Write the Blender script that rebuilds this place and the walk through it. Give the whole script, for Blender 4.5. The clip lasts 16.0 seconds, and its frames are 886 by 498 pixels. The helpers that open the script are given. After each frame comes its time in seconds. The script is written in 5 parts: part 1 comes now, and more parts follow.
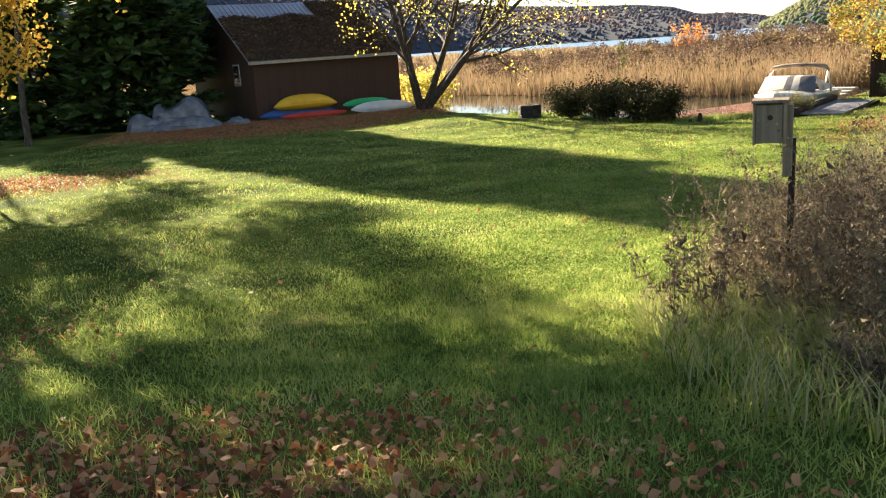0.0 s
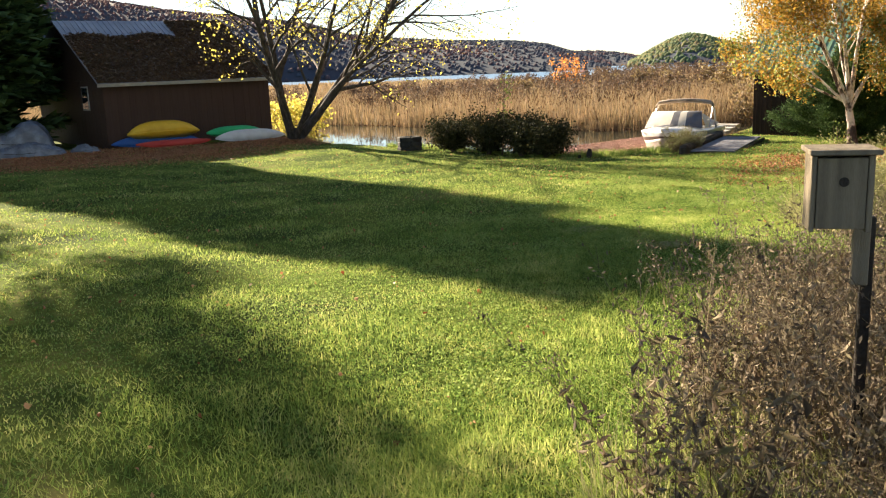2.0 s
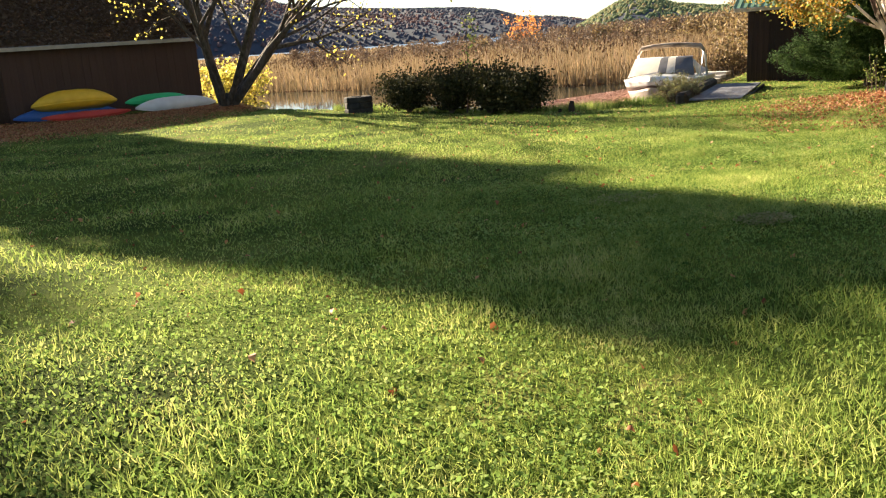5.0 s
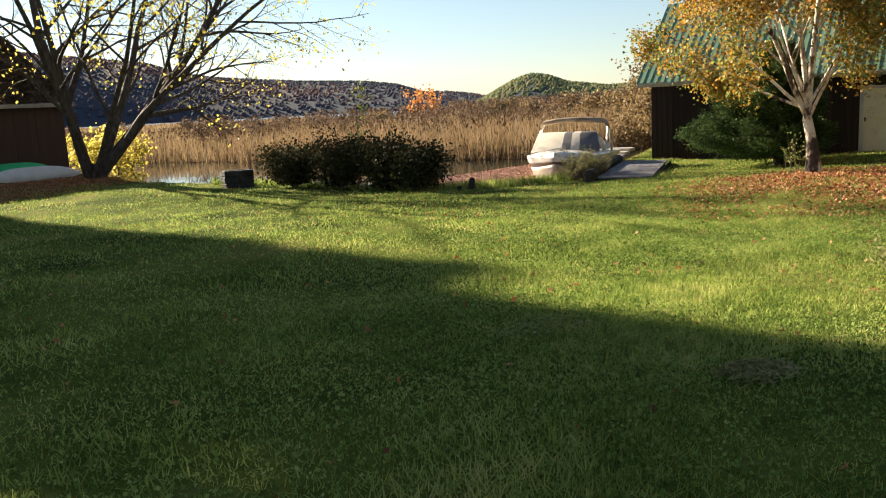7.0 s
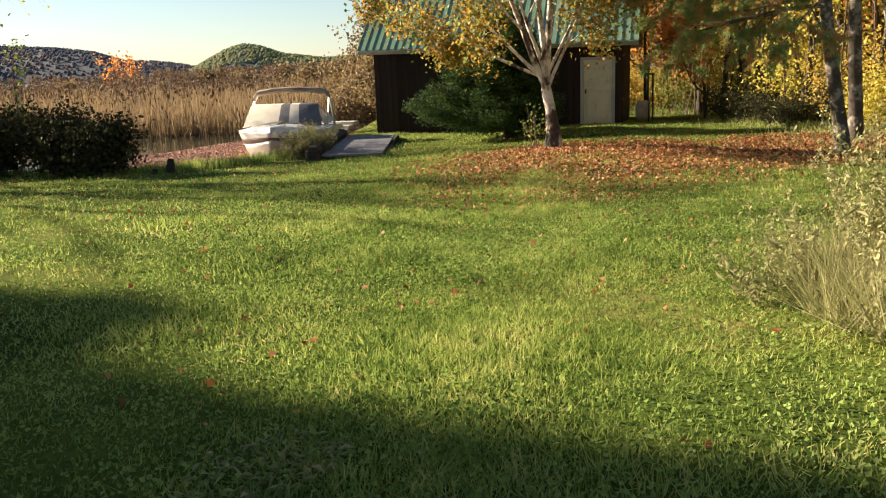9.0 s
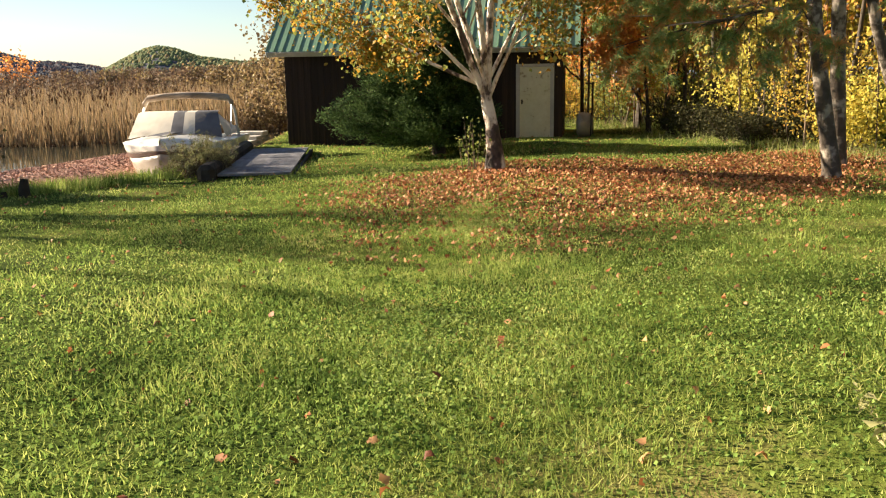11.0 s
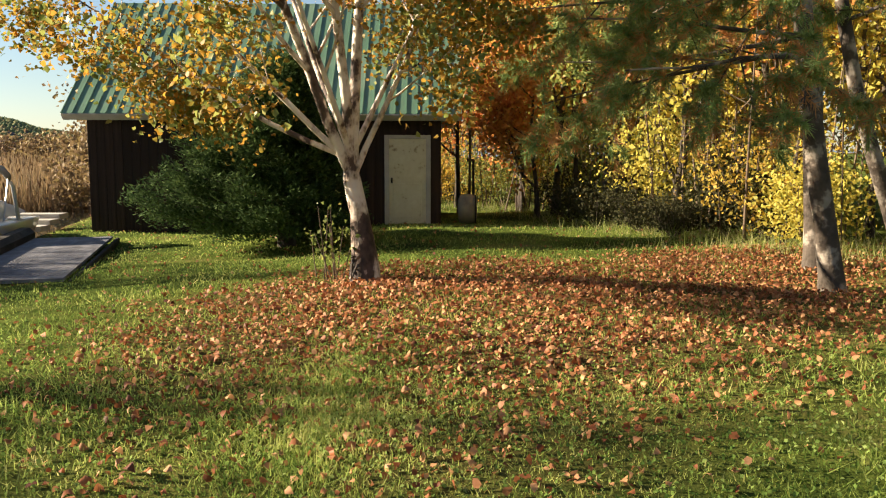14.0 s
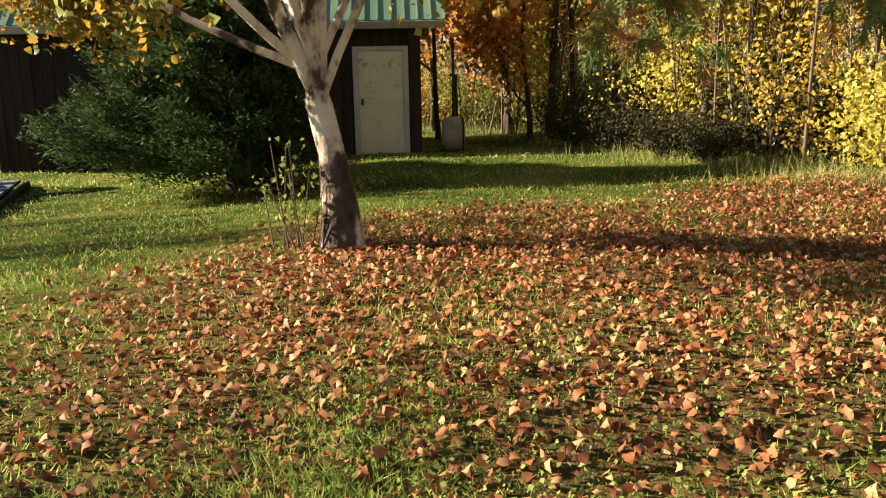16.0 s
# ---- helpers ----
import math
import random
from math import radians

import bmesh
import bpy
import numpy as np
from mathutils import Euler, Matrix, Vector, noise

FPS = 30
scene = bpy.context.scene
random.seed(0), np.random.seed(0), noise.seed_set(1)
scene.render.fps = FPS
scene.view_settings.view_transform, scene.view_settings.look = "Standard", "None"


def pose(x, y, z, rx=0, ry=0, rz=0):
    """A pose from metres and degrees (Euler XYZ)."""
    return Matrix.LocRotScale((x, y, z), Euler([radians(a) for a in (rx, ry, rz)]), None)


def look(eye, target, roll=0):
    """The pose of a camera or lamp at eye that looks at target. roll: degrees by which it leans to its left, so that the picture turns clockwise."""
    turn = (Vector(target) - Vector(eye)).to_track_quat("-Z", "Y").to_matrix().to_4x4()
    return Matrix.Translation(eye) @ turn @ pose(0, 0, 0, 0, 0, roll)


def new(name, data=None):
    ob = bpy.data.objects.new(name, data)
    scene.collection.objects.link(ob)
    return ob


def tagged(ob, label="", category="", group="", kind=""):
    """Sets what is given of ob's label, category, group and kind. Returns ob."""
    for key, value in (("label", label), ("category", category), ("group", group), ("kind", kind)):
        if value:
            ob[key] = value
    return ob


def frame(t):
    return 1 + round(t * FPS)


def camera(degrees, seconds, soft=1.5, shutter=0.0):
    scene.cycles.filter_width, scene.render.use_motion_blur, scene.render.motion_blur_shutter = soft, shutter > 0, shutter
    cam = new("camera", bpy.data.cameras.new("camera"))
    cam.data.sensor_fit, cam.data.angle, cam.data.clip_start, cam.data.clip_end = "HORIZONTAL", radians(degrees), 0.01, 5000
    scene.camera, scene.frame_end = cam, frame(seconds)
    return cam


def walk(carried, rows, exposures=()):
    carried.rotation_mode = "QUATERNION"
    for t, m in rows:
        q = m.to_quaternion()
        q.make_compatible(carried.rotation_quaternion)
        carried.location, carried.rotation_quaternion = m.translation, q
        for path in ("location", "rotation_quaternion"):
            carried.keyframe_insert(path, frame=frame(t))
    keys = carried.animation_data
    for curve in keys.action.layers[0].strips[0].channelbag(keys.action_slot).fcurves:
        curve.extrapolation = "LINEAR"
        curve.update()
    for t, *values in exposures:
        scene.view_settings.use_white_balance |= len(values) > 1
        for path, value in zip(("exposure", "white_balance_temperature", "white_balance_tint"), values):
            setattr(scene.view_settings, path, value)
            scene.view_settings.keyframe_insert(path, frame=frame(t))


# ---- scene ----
cam = camera(56.1, 16.0, soft=1.15)
METRES, EYE, TILT, LEAN, TURN = 23.1, 1.5, 1.5, 0.0, 0.0
ROWS = [
    (0.0, 0.0, 0.0, 0.0, -1.02, -15.17, 3.76),
    (0.5, 0.0069, 0.0321, -0.0028, -2.37, -15.66, 2.55),
    (1.0, 0.0109, 0.0642, -0.004, -4.59, -14.98, 2.6),
    (1.5, 0.0142, 0.0954, -0.0065, -7.13, -13.78, 1.86),
    (2.0, 0.0166, 0.1251, -0.0102, -8.98, -13.56, 2.05),
    (2.5, 0.0213, 0.1571, -0.0162, -11.33, -14.58, 2.31),
    (3.0, 0.025, 0.1867, -0.0212, -11.57, -14.44, 3.02),
    (5.5, 0.0458, 0.34, -0.0525, -13.11, -16.5, 3.92),
    (6.0, 0.0551, 0.3675, -0.0546, -14.33, -17.06, 3.52),
    (6.5, 0.0686, 0.3915, -0.0533, -15.58, -13.3, 2.56),
    (7.0, 0.0811, 0.4174, -0.055, -19.04, -11.22, 2.32),
    (7.5, 0.0957, 0.4461, -0.0577, -27.36, -9.78, 1.5),
    (8.0, 0.1098, 0.4753, -0.0606, -33.01, -10.8, 0.69),
    (10.5, 0.1906, 0.6019, -0.0671, -41.34, -14.44, 0.88),
    (11.0, 0.2139, 0.6253, -0.0684, -43.46, -13.19, -0.06),
    (11.5, 0.2388, 0.6471, -0.0707, -46.11, -13.62, 0.01),
    (12.0, 0.2646, 0.6704, -0.0727, -49.56, -12.7, 0.79),
    (12.5, 0.2896, 0.6924, -0.0748, -53.11, -12.03, 0.82),
    (13.0, 0.3115, 0.7177, -0.0765, -50.67, -12.48, 1.7),
    (13.5, 0.3317, 0.7396, -0.0766, -53.52, -9.27, -0.69),
    (14.0, 0.3522, 0.7614, -0.0786, -53.07, -7.79, -1.33),
    (14.5, 0.3731, 0.7834, -0.0812, -52.32, -10.44, -0.73),
    (15.0, 0.3949, 0.8032, -0.0811, -52.78, -11.21, -0.36),
    (15.5, 0.4169, 0.8263, -0.0825, -54.19, -11.04, 0.03),
    (16.0, 0.4399, 0.8467, -0.0847, -55.75, -13.22, -0.24),
]
walk(cam, [(t, pose(0, 0, EYE, TILT, LEAN, TURN) @ pose(METRES * x, METRES * y, METRES * z, 90 + pitch, roll, yaw)) for t, x, y, z, yaw, pitch, roll in ROWS],
     exposures=((0, 2.65), (0.5, 2.35), (2, 2.4), (5.5, 2.4), (6.2, 2.35), (7.3, 1.85), (8.2, 1.8), (10.3, 2.1), (12.5, 1.85), (16, 1.98)))

SUN_HEADING, SUN_HEIGHT = -29.0, 21.0      # degrees to the right of straight ahead, degrees above the horizon

# ---- world, sun ----
world = bpy.data.worlds.new("world")
scene.world = world
world.use_nodes = True
wn = world.node_tree
wbg = wn.nodes["Background"]
sky = wn.nodes.new("ShaderNodeTexSky")
sky.sky_type = "NISHITA"
sky.sun_disc = False
sky.sun_elevation = radians(SUN_HEIGHT)
sky.sun_rotation = radians(SUN_HEADING)
sky.air_density, sky.dust_density, sky.ozone_density = 1.0, .15, 2.5
hsv = wn.nodes.new("ShaderNodeHueSaturation")
hsv.inputs["Saturation"].default_value = 0.85
wn.links.new(sky.outputs[0], hsv.inputs["Color"])
wn.links.new(hsv.outputs[0], wbg.inputs[0])
wbg.inputs[1].default_value = 0.037
sun = new("sun", bpy.data.lights.new("sun", "SUN"))
sun.data.energy, sun.data.angle, sun.data.color = 5.0, radians(0.6), (1.0, 0.83, 0.6)
sh, ch, ce, se = math.sin(radians(SUN_HEADING)), math.cos(radians(SUN_HEADING)), math.cos(radians(SUN_HEIGHT)), math.sin(radians(SUN_HEIGHT))
SUNWARD = Vector((sh * ce, ch * ce, se))
sun.matrix_world = look(SUNWARD * 60, (0, 0, 0))


# ---- materials ----
def material(name, stops, scale=3.0, detail=6.0, fine=0.0, fine_scale=60.0, rough=0.8, bump=0.0, bump_scale=40.0, island=0.0,
             translucent=0.0, metal=0.0, spec=0.3, stretch=(1, 1, 1), per_object=0.0, coords="Object"):
    """A procedural surface: colour stops over a broad noise, a fine noise over it, island or object variation, relief."""
    m = bpy.data.materials.new(name)
    m.use_nodes = True
    nt = m.node_tree
    N, L = nt.nodes.new, nt.links.new
    bsdf = nt.nodes["Principled BSDF"]
    tc = N("ShaderNodeTexCoord")
    mp = N("ShaderNodeMapping")
    mp.inputs["Scale"].default_value = stretch
    L(tc.outputs[coords], mp.inputs[0])
    no = N("ShaderNodeTexNoise")
    no.inputs["Scale"].default_value, no.inputs["Detail"].default_value = scale, detail
    L(mp.outputs[0], no.inputs["Vector"])
    fac = no.outputs["Fac"]

    def math_node(op, a, b):
        n = N("ShaderNodeMath")
        n.operation = op
        for i, v in enumerate((a, b)):
            if isinstance(v, (int, float)):
                n.inputs[i].default_value = v
            else:
                L(v, n.inputs[i])
        return n.outputs[0]

    fac = math_node("ADD", math_node("MULTIPLY", math_node("SUBTRACT", fac, 0.5), 1.8), 0.5)
    if island:
        geo = N("ShaderNodeNewGeometry")
        fac = math_node("ADD", math_node("MULTIPLY", fac, 1 - island), math_node("MULTIPLY", geo.outputs["Random Per Island"], island))
    if per_object:
        oi = N("ShaderNodeObjectInfo")
        fac = math_node("ADD", math_node("MULTIPLY", fac, 1 - per_object), math_node("MULTIPLY", oi.outputs["Random"], per_object))
    if fine:
        n2 = N("ShaderNodeTexNoise")
        n2.inputs["Scale"].default_value, n2.inputs["Detail"].default_value = fine_scale, 4
        L(mp.outputs[0], n2.inputs["Vector"])
        fac = math_node("ADD", fac, math_node("MULTIPLY", math_node("SUBTRACT", n2.outputs["Fac"], 0.5), fine * 2))
    ramp = N("ShaderNodeValToRGB")
    el = ramp.color_ramp.elements
    while len(el) < len(stops):
        el.new(0.5)
    for e, (p, c) in zip(el, stops):
        e.position, e.color = p, (*c, 1)
    L(fac, ramp.inputs[0])
    L(ramp.outputs[0], bsdf.inputs["Base Color"])
    bsdf.inputs["Roughness"].default_value = rough
    bsdf.inputs["Metallic"].default_value = metal
    bsdf.inputs["Specular IOR Level"].default_value = spec
    if bump:
        n3 = N("ShaderNodeTexNoise")
        n3.inputs["Scale"].default_value, n3.inputs["Detail"].default_value = bump_scale, 5
        L(mp.outputs[0], n3.inputs["Vector"])
        b = N("ShaderNodeBump")
        b.inputs["Strength"].default_value, b.inputs["Distance"].default_value = bump, 0.02
        L(n3.outputs["Fac"], b.inputs["Height"])
        L(b.outputs[0], bsdf.inputs["Normal"])
    if translucent:
        tr = N("ShaderNodeBsdfTranslucent")
        L(ramp.outputs[0], tr.inputs[0])
        mix = N("ShaderNodeMixShader")
        mix.inputs[0].default_value = translucent
        L(bsdf.outputs[0], mix.inputs[1])
        L(tr.outputs[0], mix.inputs[2])
        L(mix.outputs[0], nt.nodes["Material Output"].inputs[0])
    return m


def even(*cols):
    return [(i / max(1, len(cols) - 1), c) for i, c in enumerate(cols)]


GRASS = material("grass", even((.018, .04, .008), (.155, .24, .05), (.39, .45, .12), (.64, .57, .26)), 0.9, 8, fine=.45, fine_scale=5, island=.42, rough=.85, spec=.03, translucent=.5)
CLOVER = material("clover", even((.03, .075, .015), (.2, .3, .07), (.43, .49, .18)), 0.6, 4, fine=.4, fine_scale=4, island=.45, rough=.85, spec=.03, translucent=.4)
BIRCH_LEAF = material("olive_gold_birch_leaves", even((.08, .085, .02), (.3, .22, .04), (.52, .29, .045), (.38, .15, .04)), 1.1, 4, island=.65, rough=.55, translucent=.5)
FALLEN = material("fallen_leaves", even((.07, .025, .014), (.24, .075, .028), (.4, .16, .065), (.6, .33, .16), (.28, .085, .04)), 1.0, 3, island=.85, rough=.6, translucent=.25)
FLOAT_LEAF = material("sodden_floating_leaves", even((.3, .15, .1), (.5, .28, .2), (.66, .42, .32)), 1.5, 4, island=.7, rough=.6)
HULL_LOW = material("stained_lower_hull", even((.36, .31, .26), (.5, .45, .39)), 2, 5, rough=.4)
ROLL = material("rolled_brown_canvas", even((.1, .075, .06), (.24, .19, .15), (.42, .36, .3)), 2.5, 4, rough=.9, bump=.4, bump_scale=12)
LEAF_GOLD = material("golden_leaves", even((.17, .17, .035), (.44, .34, .06), (.64, .42, .08), (.42, .17, .05)), 0.7, 4, island=.6, rough=.55, translucent=.5)
LEAF_YELLOW = material("yellow_leaves", even((.25, .27, .06), (.58, .5, .1), (.78, .6, .14)), 0.7, 3, island=.6, rough=.55, translucent=.55)
LEAF_ORANGE = material("orange_leaves", even((.42, .13, .05), (.65, .28, .08), (.68, .42, .11)), 0.5, 4, island=.6, rough=.55, translucent=.5)
LEAF_GREEN = material("late_green_leaves", even((.07, .11, .03), (.22, .27, .07), (.48, .46, .13)), 0.6, 4, island=.6, rough=.5, translucent=.45)
NEEDLE = material("spruce_needles", even((.02, .038, .014), (.065, .11, .036), (.19, .27, .095)), 2.0, 4, island=.5, rough=.9, spec=.1, translucent=.2)
NEEDLE_PINE = material("pine_needles", even((.09, .17, .06), (.26, .38, .13), (.48, .52, .22)), 1.2, 3, island=.5, rough=.5, translucent=.5)
BARK = material("grey_brown_bark", even((.028, .022, .018), (.07, .056, .045), (.14, .118, .097)), 3, 8, fine=.3, rough=.9, bump=.8, bump_scale=25, stretch=(3, 3, .7))
BIRCH_BARK = material("birch_bark", [(0, (.03, .022, .018)), (.3, (.09, .06, .05)), (.38, (.38, .3, .24)), (.52, (.68, .6, .53)), (1, (.82, .77, .71))], 2.2, 6, fine=.3, fine_scale=12, rough=.7, bump=.5, bump_scale=20, stretch=(1.6, 1.6, 1))
TWIG = material("twigs", even((.08, .055, .04), (.2, .15, .11)), 4, 4, island=.4, rough=.85)
REED = material("dry_reeds", even((.06, .045, .03), (.18, .125, .075), (.36, .25, .14), (.21, .17, .09), (.15, .095, .06)), 0.13, 6, fine=.3, fine_scale=1.2, island=.55, rough=.7, translucent=.35)
CATTAIL = material("cattail_heads", even((.1, .05, .025), (.22, .13, .07)), 2, 3, island=.5, rough=.9)
WEED = material("dead_weeds", even((.08, .055, .04), (.15, .11, .075), (.27, .22, .14), (.15, .15, .05)), 1.5, 4, island=.6, rough=.8, translucent=.3)
DARK_LEAF = material("dark_bush_leaves", even((.018, .022, .011), (.045, .046, .02), (.1, .085, .038)), .8, 4, island=.6, rough=.8, spec=.1, translucent=.2)
PINE_BARK = material("patchy_grey_bark", [(0, (.03, .025, .02)), (.5, (.1, .08, .065)), (.62, (.3, .26, .22)), (1, (.45, .4, .36))], 2.2, 7, fine=.3, fine_scale=14, rough=.85, bump=.7, bump_scale=18)
ALDER = material("grey_brown_alder_twigs", even((.05, .036, .028), (.12, .08, .055), (.19, .125, .08), (.2, .17, .08)), .15, 5, island=.55, rough=.8, translucent=.25)
SCRUB = material("bare_scrub_leaves", even((.1, .07, .05), (.2, .14, .08), (.3, .22, .1), (.35, .32, .12)), .2, 4, island=.6, rough=.7, translucent=.3)
BROWN_NEEDLE = material("dead_pine_needles", even((.42, .19, .06), (.75, .4, .17)), 1.2, 3, island=.5, rough=.6, translucent=.3)
ROOF_LEAF = material("roof_leaf_drift", even((.07, .045, .032), (.15, .1, .07), (.26, .18, .12)), 1.0, 4, island=.7, rough=.85)
TANK_BEIGE = material("dirty_beige_tank", even((.14, .11, .08), (.26, .21, .15), (.34, .28, .2)), 3, 6, fine=.3, rough=.7)
WEED_HEAD = material("weed_seed_heads", even((.05, .038, .03), (.12, .095, .07), (.28, .225, .16), (.15, .15, .08)), 1.6, 4, island=.7, rough=.9, translucent=.25)
STRAW = material("pale_straw_grass", even((.17, .19, .06), (.36, .35, .16), (.54, .49, .28)), 1.5, 4, island=.6, rough=.7, translucent=.4)
BOARD = material("weathered_dark_boards", even((.012, .008, .006), (.024, .014, .01), (.06, .034, .022)), 2, 8, fine=.3, rough=.85, bump=.6, bump_scale=20, stretch=(6, 6, .5), per_object=.3)
BROWN_WALL = material("brown_siding", even((.038, .021, .016), (.06, .034, .024), (.08, .047, .034)), 1.2, 5, fine=.15, rough=.8, bump=.3, stretch=(3, 3, .6), per_object=.2)
TRIM = material("pale_trim", even((.35, .33, .3), (.55, .52, .47)), 3, 5, fine=.2, rough=.7)
GREEN_METAL = material("green_roof_metal", even((.09, .17, .11), (.13, .24, .16), (.22, .3, .22)), .8, 5, fine=.2, rough=.5, spec=.5, stretch=(1, 1, 1))
GREY_METAL = material("grey_roof_metal", even((.16, .17, .2), (.24, .25, .29), (.33, .34, .38)), .8, 5, fine=.1, rough=.4, spec=.5)
DOOR_PAINT = material("peeling_cream_paint", [(0, (.12, .08, .05)), (.2, (.5, .42, .26)), (.3, (.66, .6, .42)), (1, (.74, .69, .52))], 3, 9, fine=.35, fine_scale=12, rough=.65, bump=.3)
DOCK_WOOD = material("weathered_ramp_boards", even((.07, .07, .08), (.15, .15, .17), (.26, .26, .28)), 2, 7, fine=.2, rough=.8, bump=.4, stretch=(4, 1, 4), per_object=.3)
DARK_TIMBER = material("dark_wet_timber", even((.012, .01, .008), (.035, .028, .022), (.08, .065, .05)), 4, 6, fine=.2, rough=.8, bump=.7)
NEST_WOOD = material("grey_nest_box_wood", even((.12, .095, .065), (.22, .18, .125), (.3, .26, .19)), 2.5, 7, fine=.25, rough=.85, bump=.4, stretch=(9, 9, .8), per_object=.25)
HULL = material("white_gelcoat", even((.68, .67, .64), (.8, .79, .77)), 2, 4, rough=.25, spec=.5)
HULL_DARK = material("dark_hull_band", even((.1, .06, .05), (.15, .1, .085)), 2, 4, rough=.3, spec=.5)
CANVAS = material("beige_boat_canvas", even((.55, .5, .42), (.72, .67, .58)), 3, 5, fine=.15, rough=.85, bump=.3, bump_scale=12)
CANVAS_GREY = material("grey_boat_canvas", even((.08, .08, .09), (.17, .17, .19)), 3, 5, rough=.85, bump=.3, bump_scale=12)
STEEL = material("brushed_steel", even((.5, .5, .5), (.7, .7, .7)), 6, 3, rough=.55, metal=1.0)
KAYAK_YELLOW = material("yellow_plastic", even((.62, .36, .02), (.8, .5, .04)), 2, 3, fine=.1, rough=.45)
KAYAK_GREEN = material("green_plastic", even((.02, .33, .1), (.04, .46, .17)), 2, 3, fine=.1, rough=.45)
KAYAK_RED = material("red_plastic", even((.35, .03, .02), (.5, .06, .04)), 2, 3, fine=.1, rough=.45)
KAYAK_BLUE = material("blue_plastic", even((.02, .07, .22), (.04, .12, .36)), 2, 3, fine=.1, rough=.45)
CANOE_WHITE = material("chalky_white_plastic", even((.5, .5, .48), (.68, .68, .66)), 2, 3, fine=.1, rough=.5)
TARP = material("silvery_tarpaulin", even((.04, .045, .06), (.1, .115, .145), (.24, .27, .32)), 2, 7, fine=.2, rough=.35, spec=.6, bump=.8, bump_scale=5)
STONE = material("rough_stone", even((.015, .014, .012), (.035, .032, .028), (.08, .07, .06)), 3, 7, fine=.3, rough=.9, bump=.7)
GLASS = material("dark_window_glass", even((.02, .025, .03), (.04, .045, .05)), 1, 2, rough=.05, spec=.8)
# blue-grey of distance haze is put into the colour of these two
HILL = material("haze_tinted_wooded_hills", even((.022, .036, .058), (.034, .048, .07), (.045, .048, .065), (.06, .05, .06)), .01, 8, fine=.3, fine_scale=.08, rough=.95, bump=0)
HILL_CROWN = material("haze_tinted_hill_canopy", even((.022, .036, .06), (.034, .05, .075), (.05, .052, .07), (.14, .062, .05), (.065, .06, .07)), .008, 6, island=.3, rough=.95)
HILL_GREEN = material("evergreen_hill_canopy", even((.035, .07, .04), (.07, .11, .05), (.15, .16, .06), (.24, .16, .07)), .01, 5, island=.55, rough=.95)


# the bark at a birch's foot is dark, cracked and rough
bt = BIRCH_BARK.node_tree
b_tc, b_sep, b_map, b_sub = bt.nodes.new("ShaderNodeTexCoord"), bt.nodes.new("ShaderNodeSeparateXYZ"), bt.nodes.new("ShaderNodeMapRange"), bt.nodes.new("ShaderNodeMath")
b_map.inputs["From Min"].default_value, b_map.inputs["From Max"].default_value = .1, 1.0
b_map.inputs["To Min"].default_value, b_map.inputs["To Max"].default_value = .3, 0
b_sub.operation = "SUBTRACT"
b_ramp = bt.nodes["Color Ramp"]
bt.links.new(b_tc.outputs["Object"], b_sep.inputs[0])
bt.links.new(b_sep.outputs[2], b_map.inputs[0])
bt.links.new(b_ramp.inputs[0].links[0].from_socket, b_sub.inputs[0])
bt.links.new(b_map.outputs[0], b_sub.inputs[1])
bt.links.new(b_sub.outputs[0], b_ramp.inputs[0])


# ---- mesh helpers ----
def raw(name, verts, faces, mat, parent=None, label="", smooth=False, kind=""):
    """One mesh object from arrays; faces is an (n, 3) or (n, 4) array or a list of index tuples."""
    me = bpy.data.meshes.new(name)
    if isinstance(faces, np.ndarray):
        verts = np.asarray(verts, dtype=np.float32)
        n, k = faces.shape
        me.vertices.add(len(verts))
        me.vertices.foreach_set("co", verts.ravel())
        me.loops.add(n * k)
        me.loops.foreach_set("vertex_index", faces.astype(np.int32).ravel())
        me.polygons.add(n)
        me.polygons.foreach_set("loop_start", np.arange(0, n * k, k, dtype=np.int32))
        me.update(calc_edges=True)
    else:
        me.from_pydata([tuple(v) for v in verts], [], faces)
    me.materials.append(mat)
    if smooth:
        me.polygons.foreach_set("use_smooth", np.ones(len(me.polygons), dtype=bool))
    ob = new(name, me)
    if parent:
        ob.parent = parent
    return tagged(ob, label, "", "", kind)


def part(name, bm, mat, parent=None, label="", smooth=False):
    me = bpy.data.meshes.new(name)
    bm.normal_update()
    bm.to_mesh(me)
    bm.free()
    me.materials.append(mat)
    if smooth:
        me.polygons.foreach_set("use_smooth", np.ones(len(me.polygons), dtype=bool))
    ob = new(name, me)
    if parent:
        ob.parent = parent
    return tagged(ob, label)


def slab(bm, lo, hi, bevel=0.0, m=None):
    """A box with worn edges between two corners, at the pose m."""
    lo, hi = Vector(lo), Vector(hi)
    ret = bmesh.ops.create_cube(bm, size=1)
    vs = ret["verts"]
    for v in vs:
        v.co = Vector(((v.co.x + .5) * (hi.x - lo.x) + lo.x, (v.co.y + .5) * (hi.y - lo.y) + lo.y, (v.co.z + .5) * (hi.z - lo.z) + lo.z))
    if bevel:
        es = list({e for v in vs for e in v.link_edges})
        out = bmesh.ops.bevel(bm, geom=es, offset=bevel, segments=1, affect="EDGES")
        vs = list({v for f in out["faces"] for v in f.verts} | {v for v in vs if v.is_valid})
    if m is not None:
        for v in vs:
            v.co = m @ v.co
    return vs


